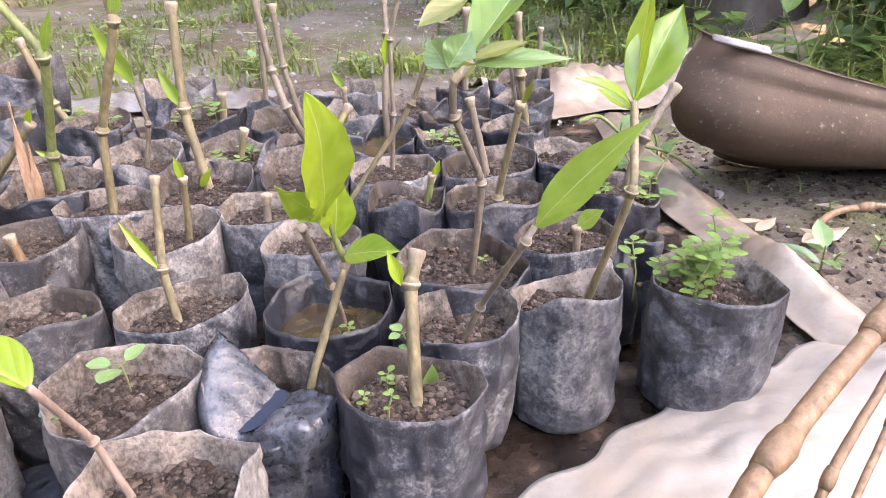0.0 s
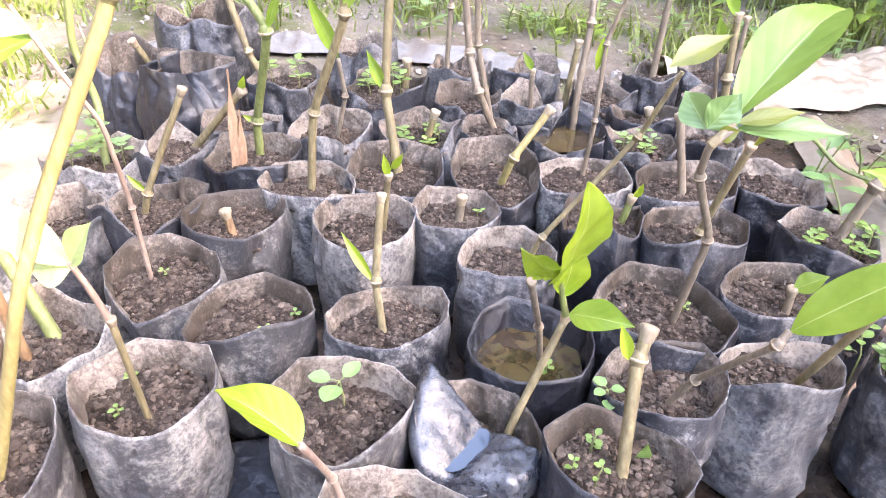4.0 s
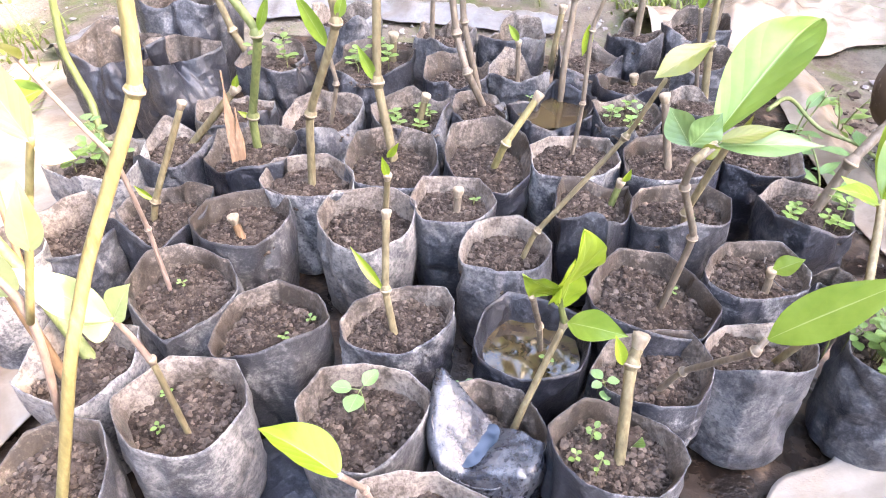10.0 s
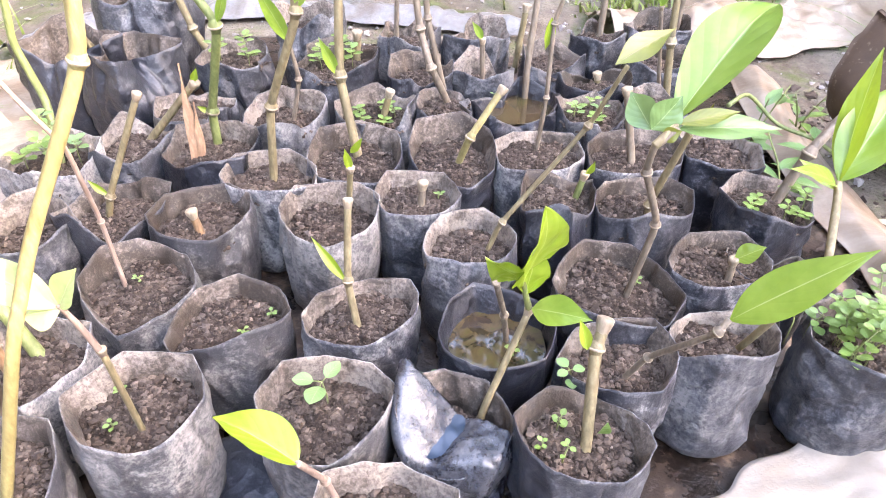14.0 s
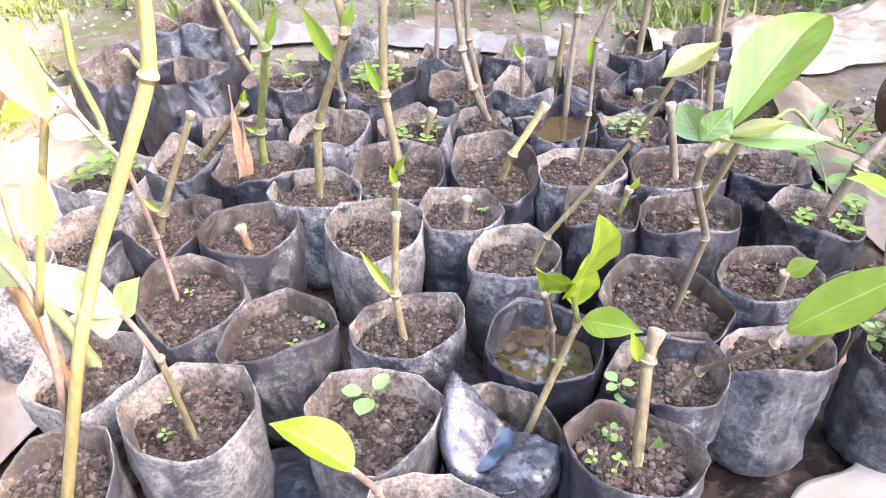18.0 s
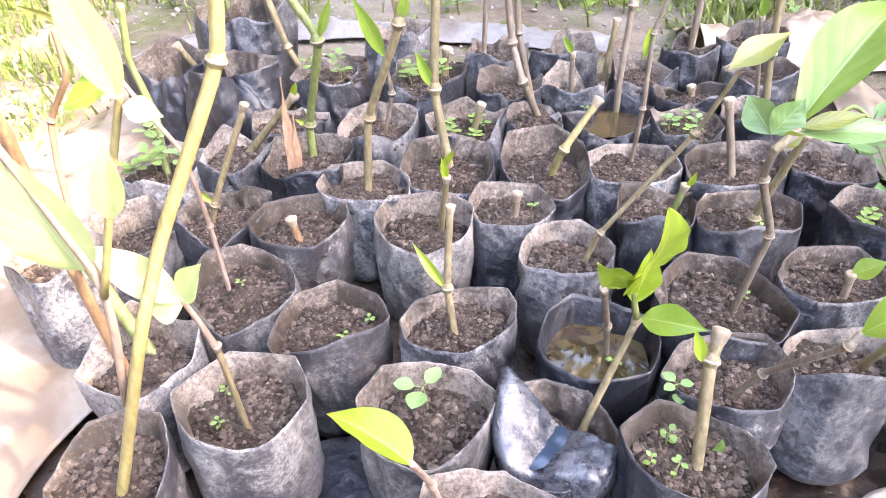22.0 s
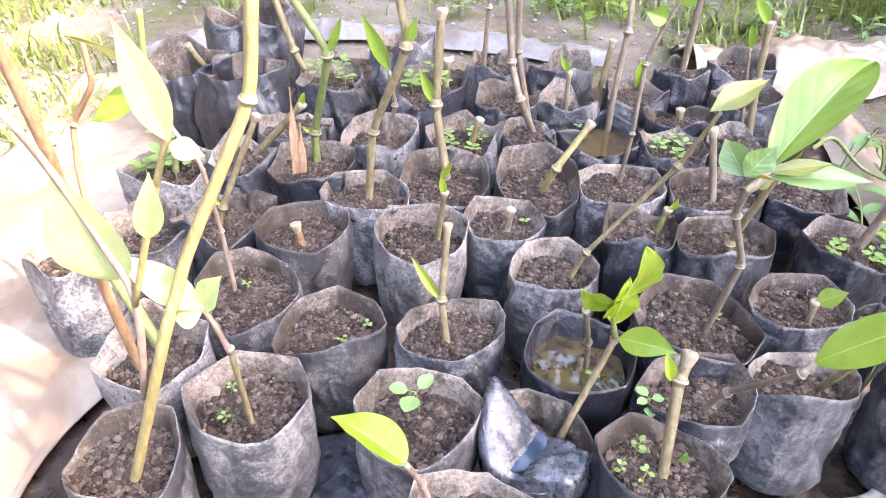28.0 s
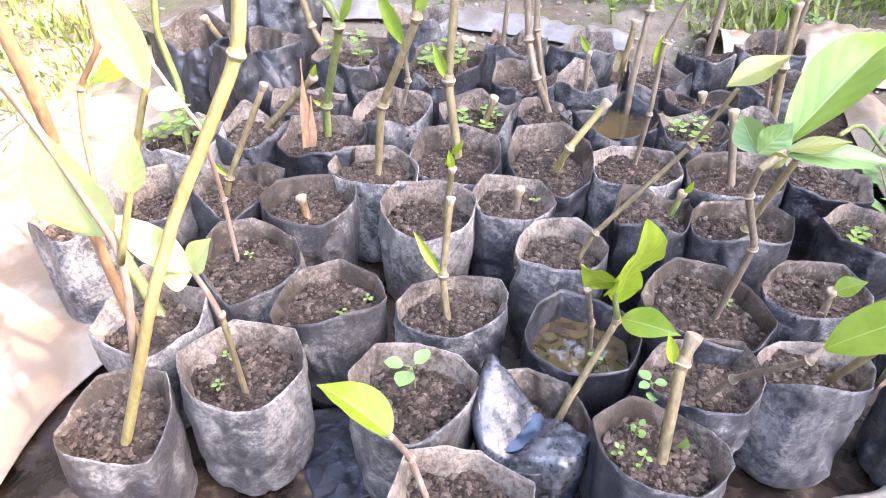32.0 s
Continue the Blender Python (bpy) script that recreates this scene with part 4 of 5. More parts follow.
nursery_bag("E7", 0.085, 0.900, 0.092, seed=191, soil=0.014, crumple=1.6, flops=[(55, 41, 0.009, 0.012), (-34, 60, 0.008, 0.007)], film=FILM_MID)
nursery_bag("F2", -0.368, 0.965, 0.118, seed=193, soil=0.018, flare=0.15, crumple=1.6, flops=[(-102, 66, 0.020, 0.014), (168, 44, 0.012, 0.006)], film=FILM_MID)
nursery_bag("F3", -0.238, 0.957, 0.096, seed=197, soil=0.024, ragged=1.8, crumple=1.6, flops=[(47, 58, 0.010, 0.009), (-99, 61, 0.016, 0.008)], film=FILM_MID)
nursery_bag("F4", -0.149, 0.967, 0.096, film=FILM_MID, seed=199, soil=0.03, ragged=2.0, crumple=1.6, flops=[(52, 50, 0.013, 0.014), (-32, 46, 0.014, 0.006)])
nursery_bag("F5", -0.053, 1.027, 0.098, seed=211, soil=0.02, ragged=1.5, crumple=1.6, flops=[(-74, 47, 0.009, 0.005), (-94, 49, 0.016, 0.011)], film=FILM_MID)
nursery_bag("F6", 0.009, 0.962, 0.098, seed=223, soil=0.018, crumple=1.6, flops=[(118, 55, 0.013, 0.004), (90, 58, 0.019, 0.009)], film=FILM_MID)
nursery_bag("F7", 0.106, 1.050, 0.100, seed=227, soil=0.018, crumple=1.6, flops=[(-78, 70, 0.011, 0.009), (71, 42, 0.011, 0.009)], film=FILM_MID)
nursery_bag("G0", -0.690, 1.050, 0.145, h=0.175, film=FILM_MID, seed=229, soil=0.06, ragged=2.0, square=0.08, label="tall crumpled black nursery bag behind the others", crumple=2.2, flops=[(151, 67, 0.035, 0.016), (-164, 42, 0.021, 0.011), (-74, 54, 0.025, 0.011)])
nursery_bag("G2", -0.450, 1.110, 0.110, h=0.125, film=FILM_MID, seed=233, soil=0.03, ragged=2.0, crumple=1.6, flops=[(-14, 43, 0.020, 0.008), (-121, 65, 0.021, 0.012)])
nursery_bag("G3", -0.285, 1.090, 0.100, seed=239, soil=0.024, crumple=1.6, flops=[(-160, 71, 0.013, 0.009), (113, 50, 0.013, 0.012)], film=FILM_MID)
nursery_bag("G4", -0.176, 1.110, 0.110, film=FILM_MID, seed=241, soil=0.04, ragged=2.2, crumple=1.6, flops=[(148, 60, 0.019, 0.010), (155, 57, 0.013, 0.009)])
nursery_bag("G6", 0.017, 1.140, 0.092, seed=251, soil=0.018, crumple=1.6, flops=[(74, 44, 0.020, 0.007), (141, 52, 0.009, 0.015)], film=FILM_MID)
nursery_bag("G7", 0.116, 1.190, 0.108, seed=257, soil=0.024, crumple=1.6, flops=[(-115, 57, 0.017, 0.005), (-95, 69, 0.016, 0.013)], film=FILM_MID)

# ---- cuttings ----
cutting([(-0.343, 0.324, 0.092), (-0.338, 0.312, 0.194)], 0.0026, 0.0023, BARK, [])
c = cutting([(-0.404, 0.254, 0.095), (-0.356, 0.274, 0.236), (-0.342, 0.299, 0.288), (-0.298, 0.329, 0.384), (-0.285, 0.329, 0.46)], 0.0036, 0.0038, BARK_YELLOW, [(-0.298, 0.329, 0.384)], flat_top=False, label="tall yellowish stem standing in a nursery bag")
shoot(c, [(-0.383, 0.27, 0.176), (-0.362, 0.268, 0.269), (-0.360, 0.258, 0.319), (-0.364, 0.248, 0.369), (-0.358, 0.228, 0.416)], 0.0027, BARK_PINK)
cutting([(-0.454, 0.376, 0.095), (-0.504, 0.396, 0.178), (-0.53, 0.404, 0.22)], 0.0056, 0.0049, BARK_GREEN)
cutting([(-0.432, 0.469, 0.093), (-0.433, 0.469, 0.171), (-0.424, 0.449, 0.255), (-0.434, 0.439, 0.288), (-0.460, 0.429, 0.352)], 0.0022, 0.0017, BARK_PINK, [(-0.433, 0.469, 0.171)], flat_top=False)
cutting([(-0.504, 0.570, 0.095), (-0.494, 0.570, 0.124), (-0.447, 0.590, 0.228)], 0.0035, 0.0033, BARK, [(-0.494, 0.57, 0.124)])
cutting([(-0.531, 0.718, 0.1), (-0.458, 0.718, 0.180)], 0.0048, 0.0044, BARK, [])
cutting([(-0.449, 0.726, 0.097), (-0.448, 0.726, 0.140), (-0.406, 0.696, 0.259), (-0.445, 0.696, 0.320)], 0.0051, 0.0044, BARK_GREEN, [(-0.448, 0.726, 0.14), (-0.406, 0.696, 0.259)])
cutting([(-0.355, 0.655, 0.098), (-0.346, 0.655, 0.192), (-0.297, 0.635, 0.301), (-0.311, 0.635, 0.38)], 0.0044, 0.0040, BARK, [(-0.346, 0.655, 0.192), (-0.297, 0.635, 0.301)], flat_top=False)
cutting([(-0.378, 0.796, 0.095), (-0.363, 0.796, 0.157), (-0.370, 0.796, 0.202)], 0.0031, 0.0026, BARK_GREY, [(-0.363, 0.796, 0.157)], flat_top=False)
cutting([(-0.276, 0.726, 0.095), (-0.297, 0.746, 0.188), (-0.293, 0.756, 0.296)], 0.0055, 0.0048, BARK, [(-0.297, 0.746, 0.188)])
cutting([(-0.260, 0.610, 0.091), (-0.250, 0.600, 0.161)], 0.0033, 0.0031, BARK, [])
cutting([(-0.209, 0.446, 0.098), (-0.218, 0.456, 0.143), (-0.218, 0.476, 0.210)], 0.0033, 0.0030, BARK, [(-0.218, 0.456, 0.143)])
cutting([(-0.158, 0.729, 0.097), (-0.145, 0.719, 0.138), (-0.113, 0.749, 0.186)], 0.0042, 0.0040, BARK_YELLOW, [(-0.145, 0.719, 0.138)])
cutting([(-0.266, 0.812, 0.097), (-0.254, 0.812, 0.141)], 0.0044, 0.0042, BARK, [])
cutting([(-0.186, 0.867, 0.1), (-0.208, 0.847, 0.161), (-0.225, 0.867, 0.200), (-0.237, 0.867, 0.3)], 0.0046, 0.0042, BARK_GREY, [(-0.208, 0.847, 0.161), (-0.225, 0.867, 0.2)])
cutting([(-0.201, 0.923, 0.095), (-0.225, 0.923, 0.197), (-0.229, 0.923, 0.271)], 0.0040, 0.0040, BARK_GREY, [(-0.225, 0.923, 0.197)])
cutting([(-0.088, 0.908, 0.095), (-0.089, 0.908, 0.144), (-0.084, 0.928, 0.237), (-0.086, 0.938, 0.277)], 0.0044, 0.0037, BARK_GREY, [(-0.084, 0.928, 0.237)])
cutting([(-0.069, 0.760, 0.1), (-0.064, 0.760, 0.174), (-0.065, 0.770, 0.257), (-0.053, 0.770, 0.298), (-0.042, 0.770, 0.328)], 0.0026, 0.0022, BARK_GREY, [(-0.064, 0.76, 0.174), (-0.065, 0.77, 0.257)], flat_top=False)
cutting([(-0.025, 0.668, 0.1), (-0.018, 0.668, 0.135)], 0.0037, 0.0035, BARK_GREEN)
cutting([(-0.111, 0.569, 0.095), (-0.100, 0.569, 0.133), (-0.029, 0.589, 0.236), (-0.009, 0.579, 0.294)], 0.0028, 0.0020, BARK, [(-0.1, 0.569, 0.133), (-0.029, 0.589, 0.236)], flat_top=False)
cutting([(-0.094, 0.388, 0.095), (-0.069, 0.418, 0.169)], 0.0030, 0.0027, BARK, [])
cutting([(-0.084, 0.462, 0.095), (-0.087, 0.446, 0.134), (-0.095, 0.412, 0.198)], 0.0026, 0.0024, BARK_GREY, [(-0.087, 0.446, 0.134)])
cutting([(-0.019, 0.353, 0.093), (-0.022, 0.383, 0.170), (-0.018, 0.393, 0.188)], 0.0040, 0.0043, BARK, [(-0.022, 0.383, 0.17)])
cutting([(0.011, 0.428, 0.092), (0.024, 0.421, 0.130), (0.050, 0.377, 0.204), (0.056, 0.382, 0.213)], 0.0027, 0.0021, BARK_GREY, [(0.024, 0.421, 0.130), (0.050, 0.377, 0.204)], flat_top=False)
cutting([(0.110, 0.476, 0.092), (0.128, 0.432, 0.217), (0.132, 0.468, 0.256), (0.134, 0.480, 0.262)], 0.0031, 0.0026, BARK, [(0.128, 0.432, 0.217)], flat_top=False)
cutting([(0.020, 0.523, 0.095), (0.029, 0.513, 0.191), (0.006, 0.493, 0.251), (0.006, 0.483, 0.277), (0.021, 0.488, 0.289)], 0.0030, 0.0026, BARK_GREY, [(0.029, 0.513, 0.191), (0.006, 0.493, 0.251)], flat_top=False)
cutting([(0.052, 0.648, 0.095), (0.049, 0.648, 0.121), (0.067, 0.628, 0.220)], 0.0040, 0.0035, BARK, [(0.049, 0.648, 0.121)])
cutting([(0.043, 0.755, 0.1), (0.023, 0.765, 0.188)], 0.0044, 0.0042, BARK_GREY, [])
cutting([(0.117, 0.560, 0.097), (0.116, 0.560, 0.125)], 0.0035, 0.0035, BARK_GREY, [])
cutting([(0.188, 0.695, 0.1), (0.203, 0.695, 0.167), (0.235, 0.715, 0.212)], 0.0053, 0.0048, BARK_GREY, [(0.203, 0.695, 0.167)])
cutting([(-0.346, 1.008, 0.095), (-0.343, 1.008, 0.135)], 0.0053, 0.0053, BARK, [])
cutting([(-0.153, 0.980, 0.09), (-0.155, 0.980, 0.149)], 0.0035, 0.0035, BARK_GREY, [])
cutting([(0.021, 1.155, 0.095), (0.024, 1.155, 0.23)], 0.0053, 0.0051, BARK_GREY, [])
cutting([(0.107, 0.963, 0.095), (0.097, 0.963, 0.170), (0.091, 0.963, 0.250)], 0.0053, 0.0044, BARK, [(0.097, 0.963, 0.17)])
cutting([(0.098, 0.978, 0.095), (0.078, 0.978, 0.210)], 0.0031, 0.0026, BARK_GREY, [])
cutting([(0.012, 0.969, 0.095), (0.009, 0.969, 0.115)], 0.0044, 0.0044, BARK, [])
cutting([(-0.586, 1.010, 0.095), (-0.600, 1.010, 0.122), (-0.626, 1.010, 0.217)], 0.0053, 0.0053, BARK, [(-0.6, 1.01, 0.122)])
cutting([(-0.176, 0.278, 0.092), (-0.188, 0.278, 0.137), (-0.190, 0.250, 0.195)], 0.0023, 0.0020, BARK_PINK, [(-0.188, 0.278, 0.137)], flat_top=False)

# ---- leaves and shoots on the cuttings ----


def sprig(near):
    """The cutting whose base stands nearest to a place."""
    obs = [o for o in scene.objects if o.name.startswith("plant_cutting")]
    return min(obs, key=lambda o: (Vector((o.location.x, o.location.y)) - Vector(near)).length)


def bud(near, base, tip, width=0.008, mat=None):
    leaf(sprig(near), base, tip, width, mat or LEAF_LIME, "fresh light green bud leaf", "bud", facing=(0.4, -1, 0.3), fold=0.6, droop=0.05, rows=8, cols=4)


# cluster over the water-filled bag
p = sprig((-0.094, 0.388))
shoot(p, [(-0.069, 0.418, 0.169), (-0.073, 0.414, 0.186), (-0.077, 0.411, 0.206)], 0.0028, BARK_GREEN)
leaf(p, (-0.080, 0.407, 0.207), (-0.060, 0.350, 0.298), 0.040, LEAF_LIME, "bright young green leaf with a ragged edge", facing=(0.80, -0.50, -0.40), fold=0.25, droop=0.16, shape=0.55, seed=3, wave=0.09, rows=34, cols=14, blunt=0.62, torn=0.9, hook=0.12)
leaf(p, (-0.074, 0.413, 0.190), (-0.068, 0.412, 0.235), 0.026, LEAF_LIME, "lime green young leaf", facing=(0.4, -1, 0.3), fold=0.4, seed=5, wave=0.12, rows=20)
leaf(p, (-0.078, 0.410, 0.206), (-0.102, 0.386, 0.238), 0.022, LEAF_LIME, "lime green young leaf with bitten edges", facing=(-0.2, -1, 0.3), fold=0.3, seed=8, wave=0.16, torn=1.2, rows=22, cols=10)
leaf(p, (-0.068, 0.408, 0.180), (-0.029, 0.387, 0.196), 0.026, LEAF, "small bright green leaf", facing=(-0.1, -0.5, 1), fold=0.3, droop=0.14, seed=9, rows=20)
# big-leaved shoot
p = sprig((0.020, 0.523))
shoot(p, [(0.006, 0.483, 0.277), (0.012, 0.486, 0.284), (0.020, 0.492, 0.291)], 0.0034, BARK)
leaf(p, (0.017, 0.493, 0.290), (0.083, 0.572, 0.364), 0.055, LEAF_BIG, "large glossy bright green leaf with a curled tip", facing=(-0.45, -0.55, 0.7), fold=0.42, droop=0.12, shape=0.6, seed=12, rows=34, cols=16, blunt=0.62, wave=0.03, hook=0.25)
leaf(p, (0.003, 0.490, 0.286), (-0.013, 0.516, 0.302), 0.024, LEAF_MID, "mid green side leaf", facing=(-0.5, -0.6, 0.6), seed=15)
leaf(p, (0.003, 0.490, 0.286), (0.020, 0.496, 0.310), 0.026, LEAF_MID, "mid green side leaf", facing=(0.3, -0.8, 0.5), seed=16)
leaf(p, (0.020, 0.490, 0.288), (0.094, 0.500, 0.292), 0.024, LEAF_MID, "narrow mid green leaf", facing=(0, -0.45, 1), fold=0.2, droop=0.10, seed=17, rows=20)
leaf(p, (0.020, 0.490, 0.292), (0.060, 0.494, 0.304), 0.014, LEAF_YELLOW, "yellowing leaf", facing=(0, -0.6, 1), seed=18)
leaf(p, (0.010, 0.486, 0.282), (0.022, 0.484, 0.290), 0.012, LEAF_YELLOW, "small yellow bract", name="bract", facing=(0, -0.8, 0.6), seed=19, rows=8)
# long sloping twig with one yellowing leaf
p = sprig((-0.111, 0.569))
leaf(p, (0.024, 0.592, 0.322), (-0.021, 0.556, 0.306), 0.024, LEAF_YELLOW, "yellowing green leaf with small holes", facing=(-0.1, -0.7, 0.7), fold=0.3, seed=21, shape=0.6, rows=20)
# broad leaf leaning to the edge
p = sprig((0.011, 0.426))
leaf(p, (0.056, 0.382, 0.212), (0.114, 0.372, 0.286), 0.031, LEAF, "long smooth light green leaf", facing=(-0.45, -0.5, 0.75), fold=0.12, droop=0.1, shape=0.42, seed=25, rows=22, cols=10)
# shoot at the edge of the bed
p = sprig((0.110, 0.476))
leaf(p, (0.134, 0.480, 0.262), (0.173, 0.526, 0.324), 0.042, LEAF, "glossy crinkled young leaf", facing=(-0.5, -0.9, 0.3), fold=0.35, seed=31, rows=22, cols=10, wave=0.07)
leaf(p, (0.134, 0.480, 0.262), (0.150, 0.535, 0.340), 0.026, LEAF_LIME, "lime green young leaf", facing=(-0.9, -0.6, 0.2), fold=0.3, seed=32)
leaf(p, (0.133, 0.479, 0.260), (0.091, 0.447, 0.293), 0.015, LEAF, "narrow green side leaf", facing=(0, -0.6, 1), fold=0.3, droop=0.25, seed=33)
leaf(p, (0.134, 0.480, 0.256), (0.110, 0.496, 0.270), 0.012, LEAF_LIME, "small lime bract", facing=(0, -0.6, 1), seed=34)
# lime leaf in front
p = sprig((-0.176, 0.278))
leaf(p, (-0.190, 0.250, 0.194), (-0.241, 0.266, 0.211), 0.028, LEAF_LIME, "bright lime leaf curling at its tip", facing=(0.05, 0.02, 1.0), fold=0.75, droop=0.30, shape=0.40, seed=41, rows=26, cols=12, blunt=0.8)
# small shoots and buds
bud((-0.209, 0.446), (-0.219, 0.455, 0.144), (-0.247, 0.463, 0.181), 0.009)
bud((-0.260, 0.610), (-0.250, 0.599, 0.160), (-0.254, 0.598, 0.184), 0.009)
bud((-0.276, 0.726), (-0.284, 0.722, 0.104), (-0.268, 0.718, 0.128), 0.010)
bud((-0.276, 0.726), (-0.298, 0.744, 0.190), (-0.315, 0.740, 0.234), 0.014, LEAF)
bud((-0.378, 0.796), (-0.369, 0.795, 0.203), (-0.393, 0.770, 0.280), 0.020, LEAF)
bud((-0.449, 0.726), (-0.405, 0.694, 0.261), (-0.386, 0.690, 0.303), 0.011, LEAF)
bud((-0.449, 0.726), (-0.449, 0.724, 0.142), (-0.462, 0.720, 0.150), 0.007)
bud((-0.531, 0.718), (-0.458, 0.717, 0.182), (-0.450, 0.714, 0.200), 0.009)
bud((-0.504, 0.570), (-0.495, 0.569, 0.124), (-0.511, 0.566, 0.142), 0.008)
bud((-0.355, 0.655), (-0.297, 0.634, 0.304), (-0.288, 0.632, 0.330), 0.012, LEAF)
bud((-0.025, 0.668), (-0.017, 0.667, 0.136), (-0.010, 0.665, 0.154), 0.009)
bud((-0.019, 0.353), (-0.028, 0.381, 0.172), (-0.036, 0.385, 0.196), 0.010)
bud((-0.019, 0.353), (-0.012, 0.360, 0.110), (-0.008, 0.356, 0.128), 0.012, WEED)
bud((-0.069, 0.760), (-0.068, 0.769, 0.262), (-0.071, 0.768, 0.226), 0.013, LEAF_LIME)
bud((-0.069, 0.760), (-0.050, 0.770, 0.305), (-0.074, 0.768, 0.312), 0.022, LEAF)
bud((-0.069, 0.760), (-0.044, 0.770, 0.322), (-0.030, 0.765, 0.345), 0.024, LEAF)
bud((-0.153, 0.980), (-0.155, 0.979, 0.150), (-0.170, 0.975, 0.176), 0.012, LEAF)
bud((0.107, 0.963), (0.090, 0.962, 0.248), (0.064, 0.955, 0.285), 0.018, LEAF)
bud((0.098, 0.978), (0.078, 0.977, 0.210), (0.072, 0.974, 0.245), 0.016, LEAF)
bud((0.052, 0.648), (0.068, 0.627, 0.220), (0.078, 0.622, 0.248), 0.008, LEAF_YELLOW)
leaf(sprig((0.117, 0.560)), (0.116, 0.559, 0.126), (0.137, 0.556, 0.146), 0.020, LEAF, "small rounded green leaf", facing=(-0.2, -0.6, 1), seed=51)
# reddish shoot with sunlit leaves
p = sprig((-0.343, 0.324))
shoot(p, [(-0.338, 0.312, 0.190), (-0.341, 0.308, 0.216), (-0.344, 0.302, 0.242)], 0.0024, BARK_PINK)
leaf(p, (-0.344, 0.302, 0.240), (-0.383, 0.286, 0.290), 0.024, LEAF_SUNLIT, "sunlit young leaf", facing=(0.35, -0.6, 0.9), fold=0.2, seed=61)
leaf(p, (-0.344, 0.302, 0.240), (-0.328, 0.306, 0.268), 0.022, LEAF_SUNLIT, "sunlit young leaf", facing=(-0.2, -0.8, 0.6), fold=0.3, seed=62)
leaf(p, (-0.344, 0.302, 0.238), (-0.362, 0.292, 0.240), 0.024, LEAF_SUNLIT, "sunlit young leaf", facing=(0.1, -0.7, 0.9), fold=0.2, seed=63)
# the forked plant in the corner bag
p = sprig((-0.404, 0.254))
leaf(p, (-0.368, 0.267, 0.288), (-0.363, 0.242, 0.370), 0.040, LEAF_SUNLIT, "broad sunlit leaf", facing=(0.3, -0.8, 0.35), fold=0.25, droop=0.15, seed=75, rows=24, cols=10, blunt=0.75)
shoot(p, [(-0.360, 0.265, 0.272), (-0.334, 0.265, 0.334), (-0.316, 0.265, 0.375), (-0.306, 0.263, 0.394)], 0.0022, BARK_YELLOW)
leaf(p, (-0.336, 0.264, 0.326), (-0.319, 0.258, 0.372), 0.016, LEAF_SUNLIT, "folded sunlit leaf", facing=(0.6, -0.8, 0.2), fold=0.5, seed=72)
leaf(p, (-0.307, 0.263, 0.390), (-0.300, 0.240, 0.455), 0.018, LEAF_SUNLIT, "tall sunlit leaf", facing=(0.6, -0.7, 0.3), fold=0.25, droop=0.1, seed=73, rows=22, cols=10)
leaf(p, (-0.307, 0.263, 0.388), (-0.290, 0.264, 0.384), 0.012, LEAF_SUNLIT, "small sunlit leaf", facing=(0.2, -0.7, 0.7), seed=74)
cutting([(-0.462, 0.352, 0.095), (-0.450, 0.330, 0.296), (-0.439, 0.320, 0.334), (-0.425, 0.300, 0.420)], 0.004, 0.004, BARK_BROWN, [(-0.45, 0.33, 0.296)], flat_top=False, label="dark brown woody stem standing in a nursery bag")
cutting([(-0.572, 0.455, 0.100), (-0.590, 0.490, 0.205), (-0.588, 0.5, 0.245), (-0.552, 0.5, 0.289), (-0.549, 0.5, 0.33)], 0.003, 0.0026, BARK_BROWN, [(-0.588, 0.5, 0.245)], flat_top=False, label="thin curved brown twig planted in a nursery bag")
c = cutting([(-0.612, 0.660, 0.095), (-0.635, 0.70, 0.153), (-0.649, 0.70, 0.220), (-0.637, 0.70, 0.285)], 0.0045, 0.004, BARK_GREEN, flat_top=False, label="green stem planted among weeds in a nursery bag")
leaf(sprig((-0.432, 0.469)), (-0.455, 0.431, 0.342), (-0.425, 0.352, 0.402), 0.028, LEAF_YELLOW, "yellowing sunlit leaf", facing=(0.4, -0.5, 1), seed=77)
leaf(sprig((-0.432, 0.469)), (-0.448, 0.434, 0.320), (-0.495, 0.42, 0.300), 0.030, LEAF, "sunlit leaf", facing=(0.3, -0.5, 1), seed=78)
cutting([(-0.397, 0.556, 0.093), (-0.402, 0.556, 0.122)], 0.0045, 0.004, BARK_BROWN, label="short reddish brown stump in a nursery bag", collar=False)
cutting([(-0.186, 0.632, 0.097), (-0.184, 0.634, 0.128)], 0.004, 0.004, BARK_GREY, label="short grey stump in a nursery bag")
cutting([(-0.300, 1.085, 0.092), (-0.296, 1.085, 0.20), (-0.29, 1.085, 0.29)], 0.004, 0.0035, BARK_GREY, [(-0.296, 1.085, 0.2)])
cutting([(-0.107, 1.080, 0.09), (-0.099, 1.08, 0.165)], 0.0045, 0.0045, BARK, [])
cutting([(0.150, 1.205, 0.09), (0.150, 1.205, 0.19)], 0.004, 0.004, BARK_GREY, [])
cutting([(-0.70, 0.93, 0.09), (-0.72, 0.9, 0.16)], 0.005, 0.0045, BARK, [])

# two split sticks standing in a bag
for dx, tall, wid in ((0.0, 0.135, 0.0095), (0.0088, 0.092, 0.0075)):
    bm = bmesh.new()
    bmesh.ops.create_cube(bm, size=1)
    bmesh.ops.subdivide_edges(bm, edges=bm.edges[:], cuts=6, use_grid_fill=True)
    for vtx in bm.verts:
        u = vtx.co.z + 0.5
        thin = 1.0 if u < 0.62 else 1.0 - 0.88 * min(1.0, (u - 0.62) / 0.16)
